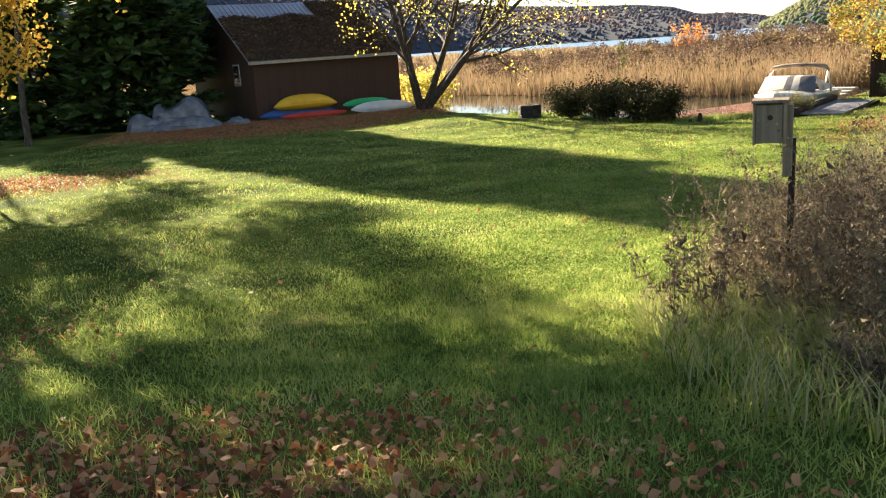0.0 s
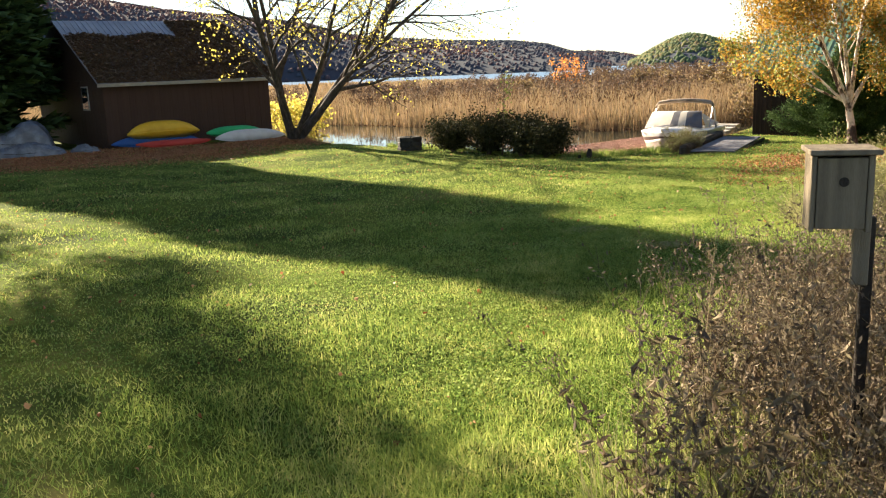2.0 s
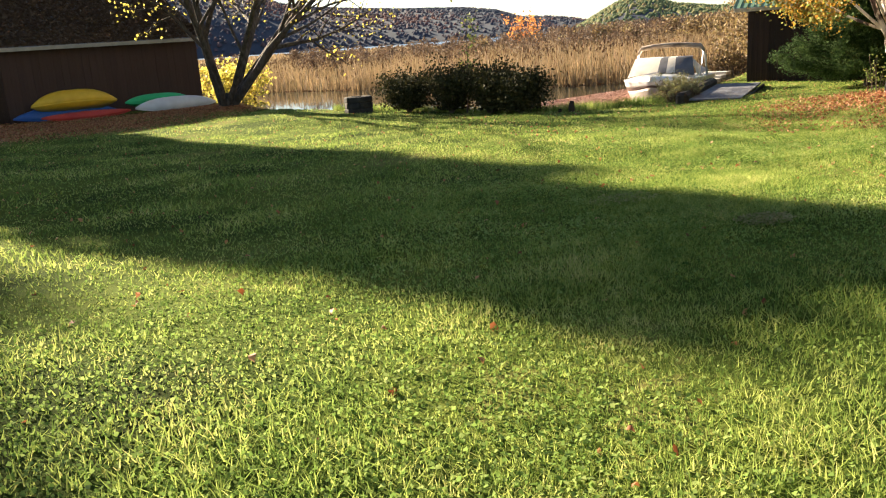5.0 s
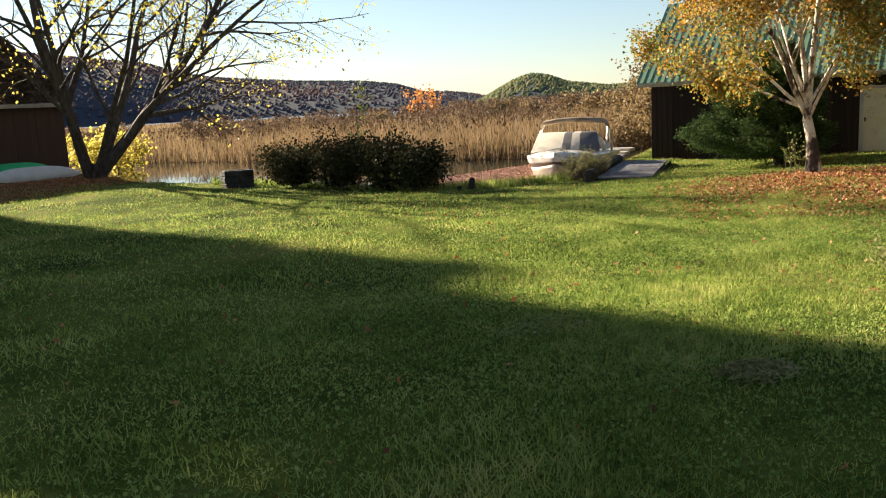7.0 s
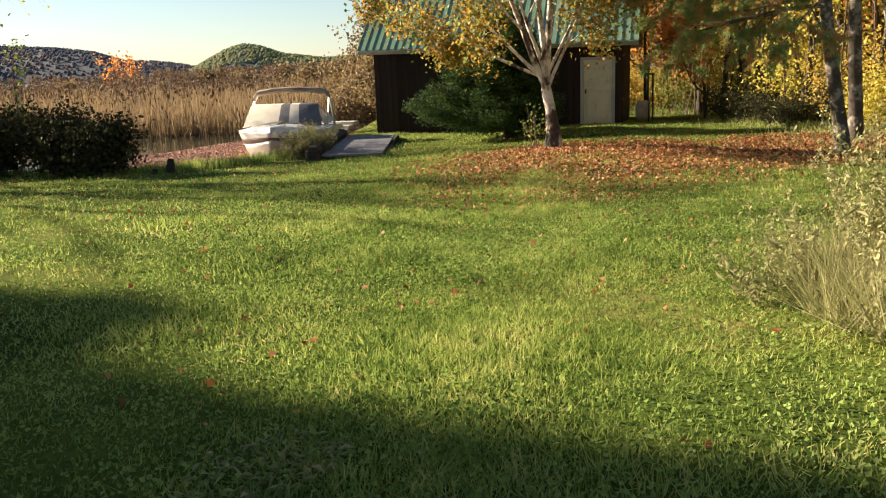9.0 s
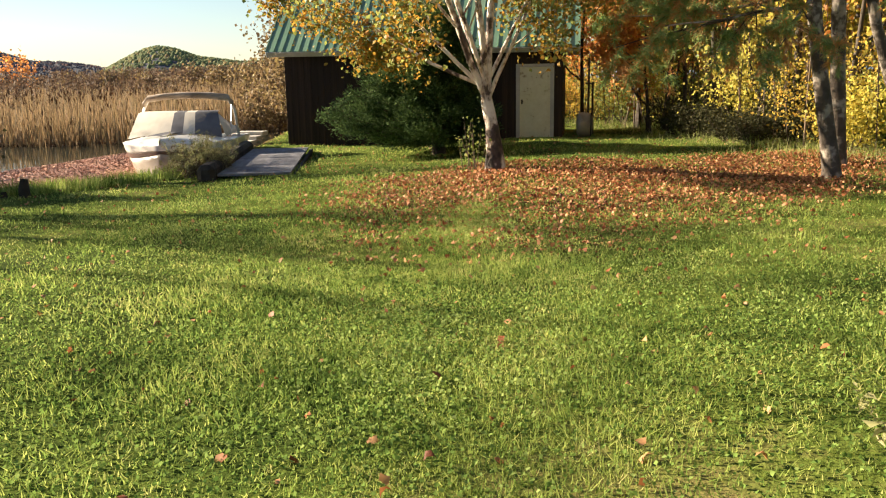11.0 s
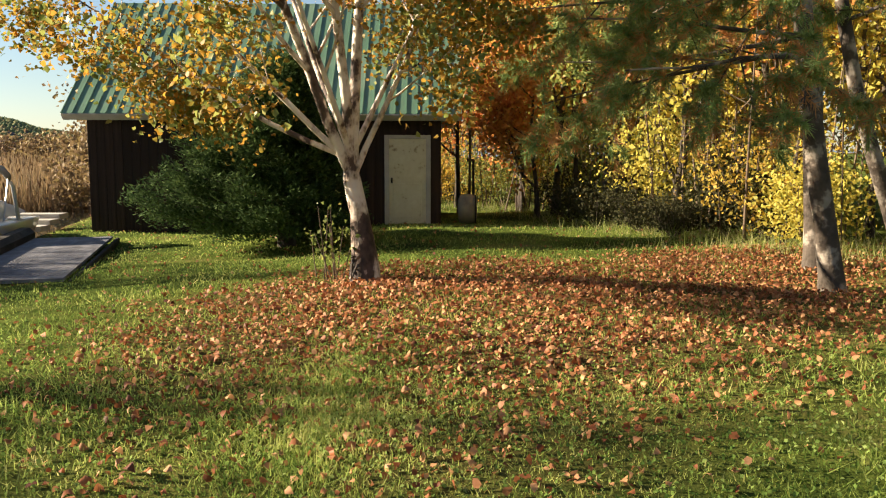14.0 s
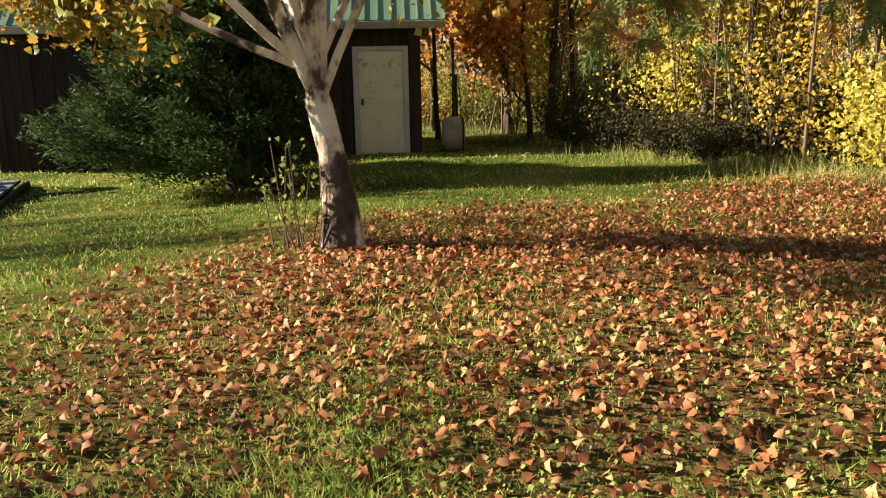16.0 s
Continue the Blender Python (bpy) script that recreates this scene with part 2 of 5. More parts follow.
def tubes(paths, sides=6):
    """Vertices and quads of tapered tubes; a path is a list of (point, radius)."""
    V, Fc, base = [], [], 0
    for path in paths:
        pts = np.array([p for p, r in path], dtype=float)
        rad = [r for p, r in path]
        k = sides if rad[0] > .02 else 3
        ang = np.arange(k) * 2 * math.pi / k
        for i in range(len(pts)):
            d = pts[min(i + 1, len(pts) - 1)] - pts[max(i - 1, 0)]
            d = d / (np.linalg.norm(d) + 1e-9)
            a = np.cross(d, (0.3, 1, 0.1))
            a /= np.linalg.norm(a) + 1e-9
            b = np.cross(d, a)
            V.append(pts[i] + rad[i] * (np.cos(ang)[:, None] * a + np.sin(ang)[:, None] * b))
        for i in range(len(pts) - 1):
            for j in range(k):
                o, q = base + i * k, (j + 1) % k
                Fc.append((o + j, o + q, o + k + q, o + k + j))
        base += len(pts) * k
    return np.concatenate(V), np.array(Fc, dtype=np.int32)


def leaves(rng, centres, size, spread=1.0, up=0.0, wide=.38, droop=0.0):
    """Folded four-cornered leaves, two triangles each, at the centres; up: how flat they lie."""
    n = len(centres)
    size = np.broadcast_to(np.asarray(size, dtype=float), (n,)) * rng.uniform(.65, 1.3, n)
    d = rng.normal(size=(n, 3))
    d[:, 2] = d[:, 2] * (1 - up) - droop
    d /= np.linalg.norm(d, axis=1)[:, None] + 1e-9
    w = rng.normal(size=(n, 3))
    w[:, 2] *= (1 - up)
    s = np.cross(d, w)
    if up:
        s = np.cross(d, np.array([0, 0, 1.0]) + rng.normal(size=(n, 3)) * (1 - up))
    s /= np.linalg.norm(s, axis=1)[:, None] + 1e-9
    nn = np.cross(s, d)
    c = np.asarray(centres)
    a = size[:, None]
    fold = rng.uniform(.05, .3, n)[:, None]
    V = np.stack([c - d * a * .5, c + s * a * wide + nn * a * fold, c + d * a * .5, c - s * a * wide + nn * a * fold], 1).reshape(-1, 3)
    i = np.arange(n)[:, None] * 4
    return V, np.concatenate([i + (0, 1, 2), i + (0, 2, 3)], 0).astype(np.int32)


def fallen(rng, centres, size, up=.5):
    """Curled dead leaves with a six-pointed outline, four triangles each."""
    n = len(centres)
    a = (size * rng.uniform(.6, 1.35, n))[:, None]
    d = rng.normal(size=(n, 3))
    d[:, 2] *= 1 - up
    d /= np.linalg.norm(d, axis=1)[:, None]
    s = np.cross(d, np.array([0, 0, 1.0]) + rng.normal(size=(n, 3)) * (1 - up) * .8)
    s /= np.linalg.norm(s, axis=1)[:, None]
    nn = np.cross(s, d)
    curl = rng.uniform(-.5, .9, (n, 1))
    c = np.asarray(centres)
    pts = []
    for u, w, k in ((-.5, 0, .2), (-.2, .36, 1), (.22, .3, .9), (.5, .02, .3), (.16, -.34, 1), (-.24, -.33, .8)):
        pts.append(c + d * a * (u + rng.normal(0, .05, (n, 1))) + s * a * (w + rng.normal(0, .06, (n, 1))) + nn * a * curl * k)
    i = np.arange(n)[:, None] * 6
    return np.stack(pts, 1).reshape(-1, 3), np.concatenate([i + t for t in ((0, 1, 5), (1, 2, 5), (2, 4, 5), (2, 3, 4))], 0).astype(np.int32)


def blades(rng, x, y, z, height, width, lean=.35, tip=0.0):
    """Upright one-triangle blades, or two-triangle ones where tip is above 0."""
    n = len(x)
    a = rng.uniform(0, 2 * math.pi, n)
    l = rng.uniform(0, 2 * math.pi, n)
    q = np.abs(rng.normal(0, lean, n)) * height
    w = width * .5
    c = np.stack([x, y, z], 1)
    side = np.stack([np.cos(a) * w, np.sin(a) * w, np.zeros(n)], 1)
    top = c + np.stack([np.cos(l) * q, np.sin(l) * q, height], 1)
    i = np.arange(n)[:, None]
    if not tip:
        return np.stack([c - side, c + side, top], 1).reshape(-1, 3), (i * 3 + (0, 1, 2)).astype(np.int32)
    V = np.stack([c - side, c + side, top + side * tip, top - side * tip], 1).reshape(-1, 3)
    return V, (i * 4 + (0, 1, 2, 3)).astype(np.int32)


def arched(rng, x, y, z, length, width):
    """Long grass blades that bend over, three pieces each."""
    n = len(x)
    l = rng.uniform(0, 2 * math.pi, n)
    out = np.stack([np.cos(l), np.sin(l), np.zeros(n)], 1)
    side = np.stack([-np.sin(l), np.cos(l), np.zeros(n)], 1) * (width * .5)
    base = np.stack([x, y, z], 1)
    bend = rng.uniform(.35, 1.0, n)[:, None]
    ln = length[:, None]
    rows = []
    for u, w in ((0, 1), (.45, .9), (.8, .55), (1.0, .08)):
        c = base + out * ln * bend * .7 * u ** 1.8 + np.array([0, 0, 1]) * ln * (u - .42 * bend * u ** 2.6)
        rows += [c - side * w, c + side * w]
    i = np.arange(n)[:, None] * 8
    return np.stack(rows, 1).reshape(-1, 3), np.concatenate([i + (k, k + 1, k + 3, k + 2) for k in (0, 2, 4)], 0).astype(np.int32)


def bough(rng, p, d, length, r, level, paths, tips, segs=5, wander=.18, rise=.1, kids=4, ratio=.6, angle=45, first=.25):
    p, d = np.array(p, dtype=float), np.array(d, dtype=float)
    pts = [(p.copy(), r)]
    for i in range(segs):
        d = d + rng.normal(0, wander, 3) / (1 + 0.3 * level) + np.array([0, 0, rise])
        d /= np.linalg.norm(d)
        p = p + d * length / segs
        rr = r * (1 - .78 * (i + 1) / segs)
        pts.append((p.copy(), rr))
        if level <= 1:
            tips.append((p.copy(), d.copy(), level))
    paths.append(pts)
    if level > 0:
        for k in range(kids):
            u = first + (1 - first) * (k + rng.uniform(.1, .9)) / kids
            f = u * segs
            i = min(int(f), segs - 1)
            q = pts[i][0] + (pts[i + 1][0] - pts[i][0]) * (f - i)
            rr = pts[i][1] + (pts[i + 1][1] - pts[i][1]) * (f - i)
            w = rng.normal(size=3)
            w -= d * (w @ d)
            w /= np.linalg.norm(w) + 1e-9
            axis = (pts[i + 1][0] - pts[i][0])
            axis /= np.linalg.norm(axis)
            t = radians(angle * rng.uniform(.7, 1.25))
            bough(rng, q, axis * math.cos(t) + w * math.sin(t), length * ratio * rng.uniform(.6, 1.1) * (1.15 - .5 * u), rr * .62, level - 1, paths, tips,
                  max(3, segs - 1), wander, rise, kids, ratio, angle, first)


# ---- the lie of the land ----
LAND_Y = [-60, 0, 2.2, 3.6, 4.3, 6, 7.85, 9, 11, 13.3, 18.6, 23, 28, 31.5, 60]
LAND_Z = [.6, 0, -.04, -.28, -.37, -.72, -.98, -1.01, -1.05, -1.12, -1.38, -1.46, -1.65, -1.75, -1.7]
SHORE = [(-150, 110), (-14, 66), (-3.5, 55), (-1.0, 49), (0.6, 43), (4.3, 38.0), (6, 35.8), (8.3, 31.5), (9.4, 30.5), (12.9, 30.6), (13.8, 31.2), (15.4, 33.2), (17.9, 36.2), (24, 43), (50, 66), (160, 100)]
REEDS = [(-150, 140), (-12, 78), (4.5, 58), (10, 51), (14.7, 44.6), (18, 43.5), (24, 46), (50, 69), (160, 104)]
FARSIDE = [(-150, 330), (0, 320), (38, 290), (50, 165), (90, 150), (200, 150)]
WATER_Z = -2.05


def beyond(x, y, line):
    """How far a place lies past a line from left to right, in y."""
    xs, ys = zip(*line)
    return y - np.interp(x, xs, ys)


def H(x, y):
    x, y = np.asarray(x, dtype=float), np.asarray(y, dtype=float)
    z = np.interp(y, LAND_Y, LAND_Z)
    z = z + .19 * np.exp(-((x - 15) ** 2 + (y - 24) ** 2) / 9) + .15 * np.exp(-((x - 22.5) ** 2 + (y - 28.6) ** 2) / 12)
    z = z + .15 * np.exp(-((x + 1) ** 2 + (y - 44.6) ** 2) / 6) + .03 * np.sin(x * .9 + 1) * np.sin(y * .7) + .015 * np.sin(x * 2.3) * np.cos(y * 1.9)
    s = np.clip(beyond(x, y, SHORE) / 1.2, 0, 1)
    z = z * (1 - s) + -2.75 * s
    r = np.clip(beyond(x, y, REEDS) / .8, 0, 1) * np.clip(-beyond(x, y, FARSIDE) / 4, 0, 1)
    return z * (1 - r) + (WATER_Z + .05) * r


def hz(x, y):
    return float(H(x, y))


def spaced(lo, hi, fine_lo, fine_hi, step):
    mid = list(np.arange(fine_lo, fine_hi + .01, step))
    out, s, v = [], step, fine_hi
    while v < hi:
        s *= 1.3
        v += s
        out.append(v)
    low, s, v = [], step, fine_lo
    while v > lo:
        s *= 1.3
        v -= s
        low.append(v)
    return np.array(low[::-1] + mid + out)


gx, gy = spaced(-2500, 2500, -16, 30, .3), spaced(-1500, 3000, -6, 62, .3)
GXX, GYY = np.meshgrid(gx, gy)
zz = H(GXX, GYY)
gv = np.stack([GXX, GYY, zz], -1).reshape(-1, 3)
nx, ny = len(gx), len(gy)
ii = (np.arange(ny - 1)[:, None] * nx + np.arange(nx - 1)[None, :]).ravel()
gf = np.stack([ii, ii + 1, ii + nx + 1, ii + nx], 1)

GROUND = material("lawn_soil", even((.02, .028, .008), (.05, .075, .015), (.1, .13, .025), (.19, .16, .06)), .5, 8, fine=.35, fine_scale=9, rough=1.0, bump=.8, bump_scale=30, spec=.02)
gn = GROUND.node_tree
LITTER_ZONES = [(14.6, 21.9, 4.4, 3.5, 1.0), (16.8, 20.4, 3.0, 2.2, .85), (19.0, 21.0, 3.4, 2.2, .9), (12.5, 20.8, 3.2, 2.2, .5), (-9, 41, 9, 5.5, 1.0), (-2, 43.5, 4.5, 2.6, 1.0), (-1.3, 2.6, 2.6, 1.9, .95), (-6, 7, 3, 2, .4), (-14, 23, 6.5, 3.2, .75)]


def litter(x, y):
    v = np.zeros_like(np.asarray(x, dtype=float))
    for cx, cy, rx, ry, k in LITTER_ZONES:
        v = np.maximum(v, k * np.clip(1.8 - 1.65 * np.sqrt(((x - cx) / rx) ** 2 + ((y - cy) / ry) ** 2), 0, 1))
    return v


ground = raw("ground", gv, gf, GROUND, smooth=True, kind="structure")
lit = ground.data.attributes.new("litter", "FLOAT", "POINT")
past = np.clip(beyond(GXX, GYY, SHORE) + .6, 0, 1)
lit.data.foreach_set("value", np.clip(.75 * litter(GXX, GYY) + past, 0, 1).astype(np.float32).ravel())
at_n, dirt, mixn = gn.nodes.new("ShaderNodeAttribute"), gn.nodes.new("ShaderNodeValToRGB"), gn.nodes.new("ShaderNodeMix")
at_n.attribute_name = "litter"
dn = gn.nodes.new("ShaderNodeTexNoise")
dn.inputs["Scale"].default_value, dn.inputs["Detail"].default_value = 14, 6
tcn = gn.nodes.new("ShaderNodeTexCoord")
gn.links.new(tcn.outputs["Object"], dn.inputs["Vector"])
for e, (p, c) in zip(dirt.color_ramp.elements, [(.3, (.05, .03, .018)), (.7, (.19, .1, .05))]):
    e.position, e.color = p, (*c, 1)
gn.links.new(dn.outputs["Fac"], dirt.inputs[0])
mixn.data_type = "RGBA"
gn.links.new(at_n.outputs["Fac"], mixn.inputs[0])
gn.links.new(gn.nodes["Color Ramp"].outputs[0], mixn.inputs[6])
gn.links.new(dirt.outputs[0], mixn.inputs[7])
gn.links.new(mixn.outputs[2], gn.nodes["Principled BSDF"].inputs["Base Color"])

WATER = bpy.data.materials.new("lake_water")
WATER.use_nodes = True
wt = WATER.node_tree
wb = wt.nodes["Principled BSDF"]
wb.inputs["Base Color"].default_value = (.02, .025, .02, 1)
wb.inputs["Roughness"].default_value = .04
wb.inputs["IOR"].default_value = 1.33
wno, wbu, wtc = wt.nodes.new("ShaderNodeTexNoise"), wt.nodes.new("ShaderNodeBump"), wt.nodes.new("ShaderNodeTexCoord")
wno.inputs["Scale"].default_value, wno.inputs["Detail"].default_value = 1.6, 3
wbu.inputs["Strength"].default_value, wbu.inputs["Distance"].default_value = .06, .015
wt.links.new(wtc.outputs["Object"], wno.inputs["Vector"])
wt.links.new(wno.outputs["Fac"], wbu.inputs["Height"])
wt.links.new(wbu.outputs[0], wb.inputs["Normal"])
LAKE = WATER.copy()
LAKE.name = "rippled_lake_water"
lb = LAKE.node_tree.nodes["Principled BSDF"]
# part of the sky's reflection is put into the lake's blue base colour
lb.inputs["Base Color"].default_value, lb.inputs["Roughness"].default_value = (.12, .2, .3, 1), .35
LAKE.node_tree.nodes["Bump"].inputs["Strength"].default_value, LAKE.node_tree.nodes["Bump"].inputs["Distance"].default_value = .8, .12
raw("water", [(-2400, 20, WATER_Z), (2400, 20, WATER_Z), (2400, 148, WATER_Z), (-2400, 148, WATER_Z)], [(0, 1, 2, 3)], WATER, kind="structure")
raw("lake_water", [(-2400, 148, WATER_Z), (2400, 148, WATER_Z), (2400, 2900, WATER_Z), (-2400, 2900, WATER_Z)], [(0, 1, 2, 3)], LAKE, kind="structure")


# ---- far hills ----
def hills(name, headings, tops, distance, depth, mat, crown_mat, seed, count, crown_size=.0026):
    """A wooded ridge seen from the lawn: tops in degrees over headings, with a canopy of small crowns."""
    rng = np.random.default_rng(seed)
    hs = np.linspace(headings[0], headings[-1], 160)
    el = np.interp(hs, headings, tops)
    V, ny_ = [], 9
    for j in range(ny_):
        u = j / (ny_ - 1)
        r = distance + depth * u
        top = np.tan(np.radians(el)) * (distance + depth) + 3.0
        z = WATER_Z - .5 + top * np.sin(u * math.pi / 2) ** .8
        V.append(np.stack([np.sin(np.radians(hs)) * r, np.cos(np.radians(hs)) * r, z], 1))
    V = np.concatenate(V)
    i = (np.arange(ny_ - 1)[:, None] * 160 + np.arange(159)[None, :]).ravel()
    raw(name, V, np.stack([i, i + 1, i + 161, i + 160], 1), mat, smooth=True, kind="structure")
    h, u = rng.uniform(headings[0], headings[-1], count), rng.uniform(0, 1, count) ** .7
    e = np.interp(h, headings, tops)
    r = distance + depth * u
    z = WATER_Z - .5 + (np.tan(np.radians(e)) * (distance + depth) + 3.0) * np.sin(u * math.pi / 2) ** .8
    c = np.stack([np.sin(np.radians(h)) * r, np.cos(np.radians(h)) * r, z], 1)
    rad = distance * crown_size * rng.uniform(.6, 1.3, count)
    ang = np.arange(6) * math.pi / 3
    rings = []
    for q, hgt in ((1.0, -.35), (.7, .2)):
        o = np.stack([np.cos(ang) * q, np.sin(ang) * q, np.full(6, hgt * 1.5)], 1)
        rings.append(c[:, None, :] + o[None] * rad[:, None, None] * rng.uniform(.75, 1.25, (count, 6, 1)))
    topv = c[:, None, :] + np.array([0, 0, .95])[None, None] * rad[:, None, None]
    V = np.concatenate(rings + [topv], 1).reshape(-1, 3)
    f = []
    for ring in (0,):
        for k in range(6):
            k2 = (k + 1) % 6
            f += [(ring + k, ring + k2, ring + 6 + k2), (ring + k, ring + 6 + k2, ring + 6 + k)]
    f += [(6 + k, 6 + (k + 1) % 6, 12) for k in range(6)]
    F_ = (np.arange(count)[:, None, None] * 13 + np.array(f)[None]).reshape(-1, 3)
    raw(name + "_canopy", V, F_, crown_mat, kind="stuff")


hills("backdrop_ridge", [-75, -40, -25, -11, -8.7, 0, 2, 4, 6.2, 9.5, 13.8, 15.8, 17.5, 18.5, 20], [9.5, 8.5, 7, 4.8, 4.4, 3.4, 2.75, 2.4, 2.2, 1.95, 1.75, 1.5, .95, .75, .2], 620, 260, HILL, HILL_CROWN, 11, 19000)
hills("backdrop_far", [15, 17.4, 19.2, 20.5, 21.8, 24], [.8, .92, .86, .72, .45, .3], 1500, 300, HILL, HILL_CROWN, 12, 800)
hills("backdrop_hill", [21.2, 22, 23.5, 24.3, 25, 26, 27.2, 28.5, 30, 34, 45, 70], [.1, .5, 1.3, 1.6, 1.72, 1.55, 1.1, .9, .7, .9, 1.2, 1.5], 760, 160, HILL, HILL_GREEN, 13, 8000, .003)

# ---- reeds ----
rng = np.random.default_rng(5)


def reed_field(n, ymax, power):
    x = rng.uniform(-45, 75, n)
    d = ymax * rng.uniform(0, 1, n) ** power
    y = np.interp(x, *zip(*REEDS)) + d
    ok = (y < np.interp(x, *zip(*FARSIDE))) & (np.abs(x - y * .12) < y * .75)
    return x[ok], y[ok], d[ok]


def far_reeds(n):
    x = rng.uniform(-120, 110, n)
    a, b = np.interp(x, *zip(*REEDS)) + 55, np.interp(x, *zip(*FARSIDE))
    y = a + (b - a) * rng.uniform(0, 1, n) ** 1.4
    ok = (b > a) & (np.abs(x - y * .12) < y * .75)
    return x[ok], y[ok]


x, y = far_reeds(36000)
V, F_ = blades(rng, x, y, H(x, y), 1.05 + .15 * np.sin(x * .2) + rng.normal(0, .16, len(x)), .0022 * y * rng.uniform(.6, 1.3, len(x)), .2)
raw("far_reed_bed", V, F_, REED, kind="stuff")
x, y, d = reed_field(130000, 75, 1.6)
clump = np.sin(x * .35 + np.sin(y * .21) * 2) * np.sin(y * .27 + 1.3)
hgt = 1.5 - .0065 * d + .2 * clump + rng.normal(0, .2, len(x)) - .25 * (d < 1.5) + .012 * np.maximum(0, x - 8) - .6 * (x < 6) * np.clip(1 - d / 12, 0, 1)
V, F_ = blades(rng, x, y, H(x, y), hgt, .02 + .0008 * y * rng.uniform(.4, 1.2, len(x)), .2)
raw("reed_bed", V, F_, REED, kind="stuff", label="")
x, y, d = reed_field(9000, 30, 1.6)
zb = H(x, y) + rng.uniform(1.2, 1.75, len(x))
V, F_ = leaves(rng, np.stack([x, y, zb], 1), .22, wide=.12, droop=6)
raw("cattail_heads", V, F_, CATTAIL, kind="stuff")


# grey-brown alder scrub in the far half of the reed bed
cx = rng.uniform(-40, 80, 520)
cy = np.interp(cx, *zip(*REEDS)) + rng.uniform(9, 70, 520)
ok = (cy < np.interp(cx, *zip(*FARSIDE)) - 5) & (np.abs(cx - cy * .12) < cy * .7) & ((cx > 4) | (rng.uniform(0, 1, 520) < .35))
cx, cy = cx[ok], cy[ok]
ch_, cr = rng.uniform(1.6, 2.6, len(cx)) + .02 * np.maximum(0, cx - 8), rng.uniform(.7, 1.5, len(cx))
k = rng.integers(0, len(cx), 52000)
w3 = rng.normal(0, .45, (len(k), 2)) * cr[k][:, None]
x, y = cx[k] + w3[:, 0], cy[k] + w3[:, 1]
z = H(x, y) + ch_[k] * rng.uniform(.35, 1.0, len(k)) * (1 - .25 * (w3[:, 0] ** 2 + w3[:, 1] ** 2) / cr[k] ** 2)
V, F_ = leaves(rng, np.stack([x, y, z], 1), .05 + .0022 * y, wide=.3)
raw("alder_scrub_foliage", V, F_, ALDER, kind="stuff")
k = rng.integers(0, len(cx), 5200)
x, y = cx[k] + rng.normal(0, .3, len(k)) * cr[k], cy[k] + rng.normal(0, .3, len(k)) * cr[k]
V, F_ = blades(rng, x, y, H(x, y), ch_[k] * rng.uniform(.8, 1.2, len(k)), .0009 * y, .25)
raw("alder_scrub_stems", V, F_, TWIG, kind="stuff")


# ---- woody plants ----
def woody(name, x, y, label, category, seed, height, radius, crown, leaf, n_leaf, leaf_size, bark=None, stems=1, lean=(0, 0), level=2, kids=5, ratio=.5,
          angle=48, clear=.25, puff=.3, rise=.1, wander=.12, fan=0.0, group="", z=None, leaf_level=1, droop=0.0, trunk_sides=8, leaf_floor=.15):
    """A broadleaved tree or shrub: trunk with limbs, and a crown of single leaves about its twigs."""
    rg = np.random.default_rng(seed)
    root = tagged(new(name), label, category, group)
    root.location = (x, y, hz(x, y) - .03 if z is None else z)
    paths, tips = [], []
    for s in range(stems):
        a = s * 2.4 + rg.uniform(-.4, .4)
        d = np.array([lean[0] + fan * math.cos(a), lean[1] + fan * math.sin(a), 1.0])
        d /= np.linalg.norm(d)
        r = radius * (1 if stems == 1 else rg.uniform(.5, .95))
        o = np.array([math.cos(a), math.sin(a), 0]) * (radius * .6 if stems > 1 else 0)
        bough(rg, o, d, height * rg.uniform(.85, 1.05), r, level, paths, tips, 8, wander, rise, kids, ratio, angle, clear)
    if radius > .05:
        paths.append([((0, 0, -.1), radius * 1.7), ((0, 0, .12), radius * 1.25), ((lean[0] * .5, lean[1] * .5, .5), radius * .9)])
    V, F_ = tubes(paths, trunk_sides)
    raw("trunk", V, F_, bark or BARK, root, smooth=True)
    if n_leaf:
        pts = np.array([t[0] for t in tips if t[2] <= leaf_level])
        k = rg.integers(0, len(pts), n_leaf)
        c = pts[k] + rg.normal(0, puff, (n_leaf, 3)) * (1, 1, .7)
        c = c[c[:, 2] > leaf_floor]
        V, F_ = leaves(rg, c, leaf_size, droop=droop)
        raw("crown", V, F_, leaf, root)
    return root


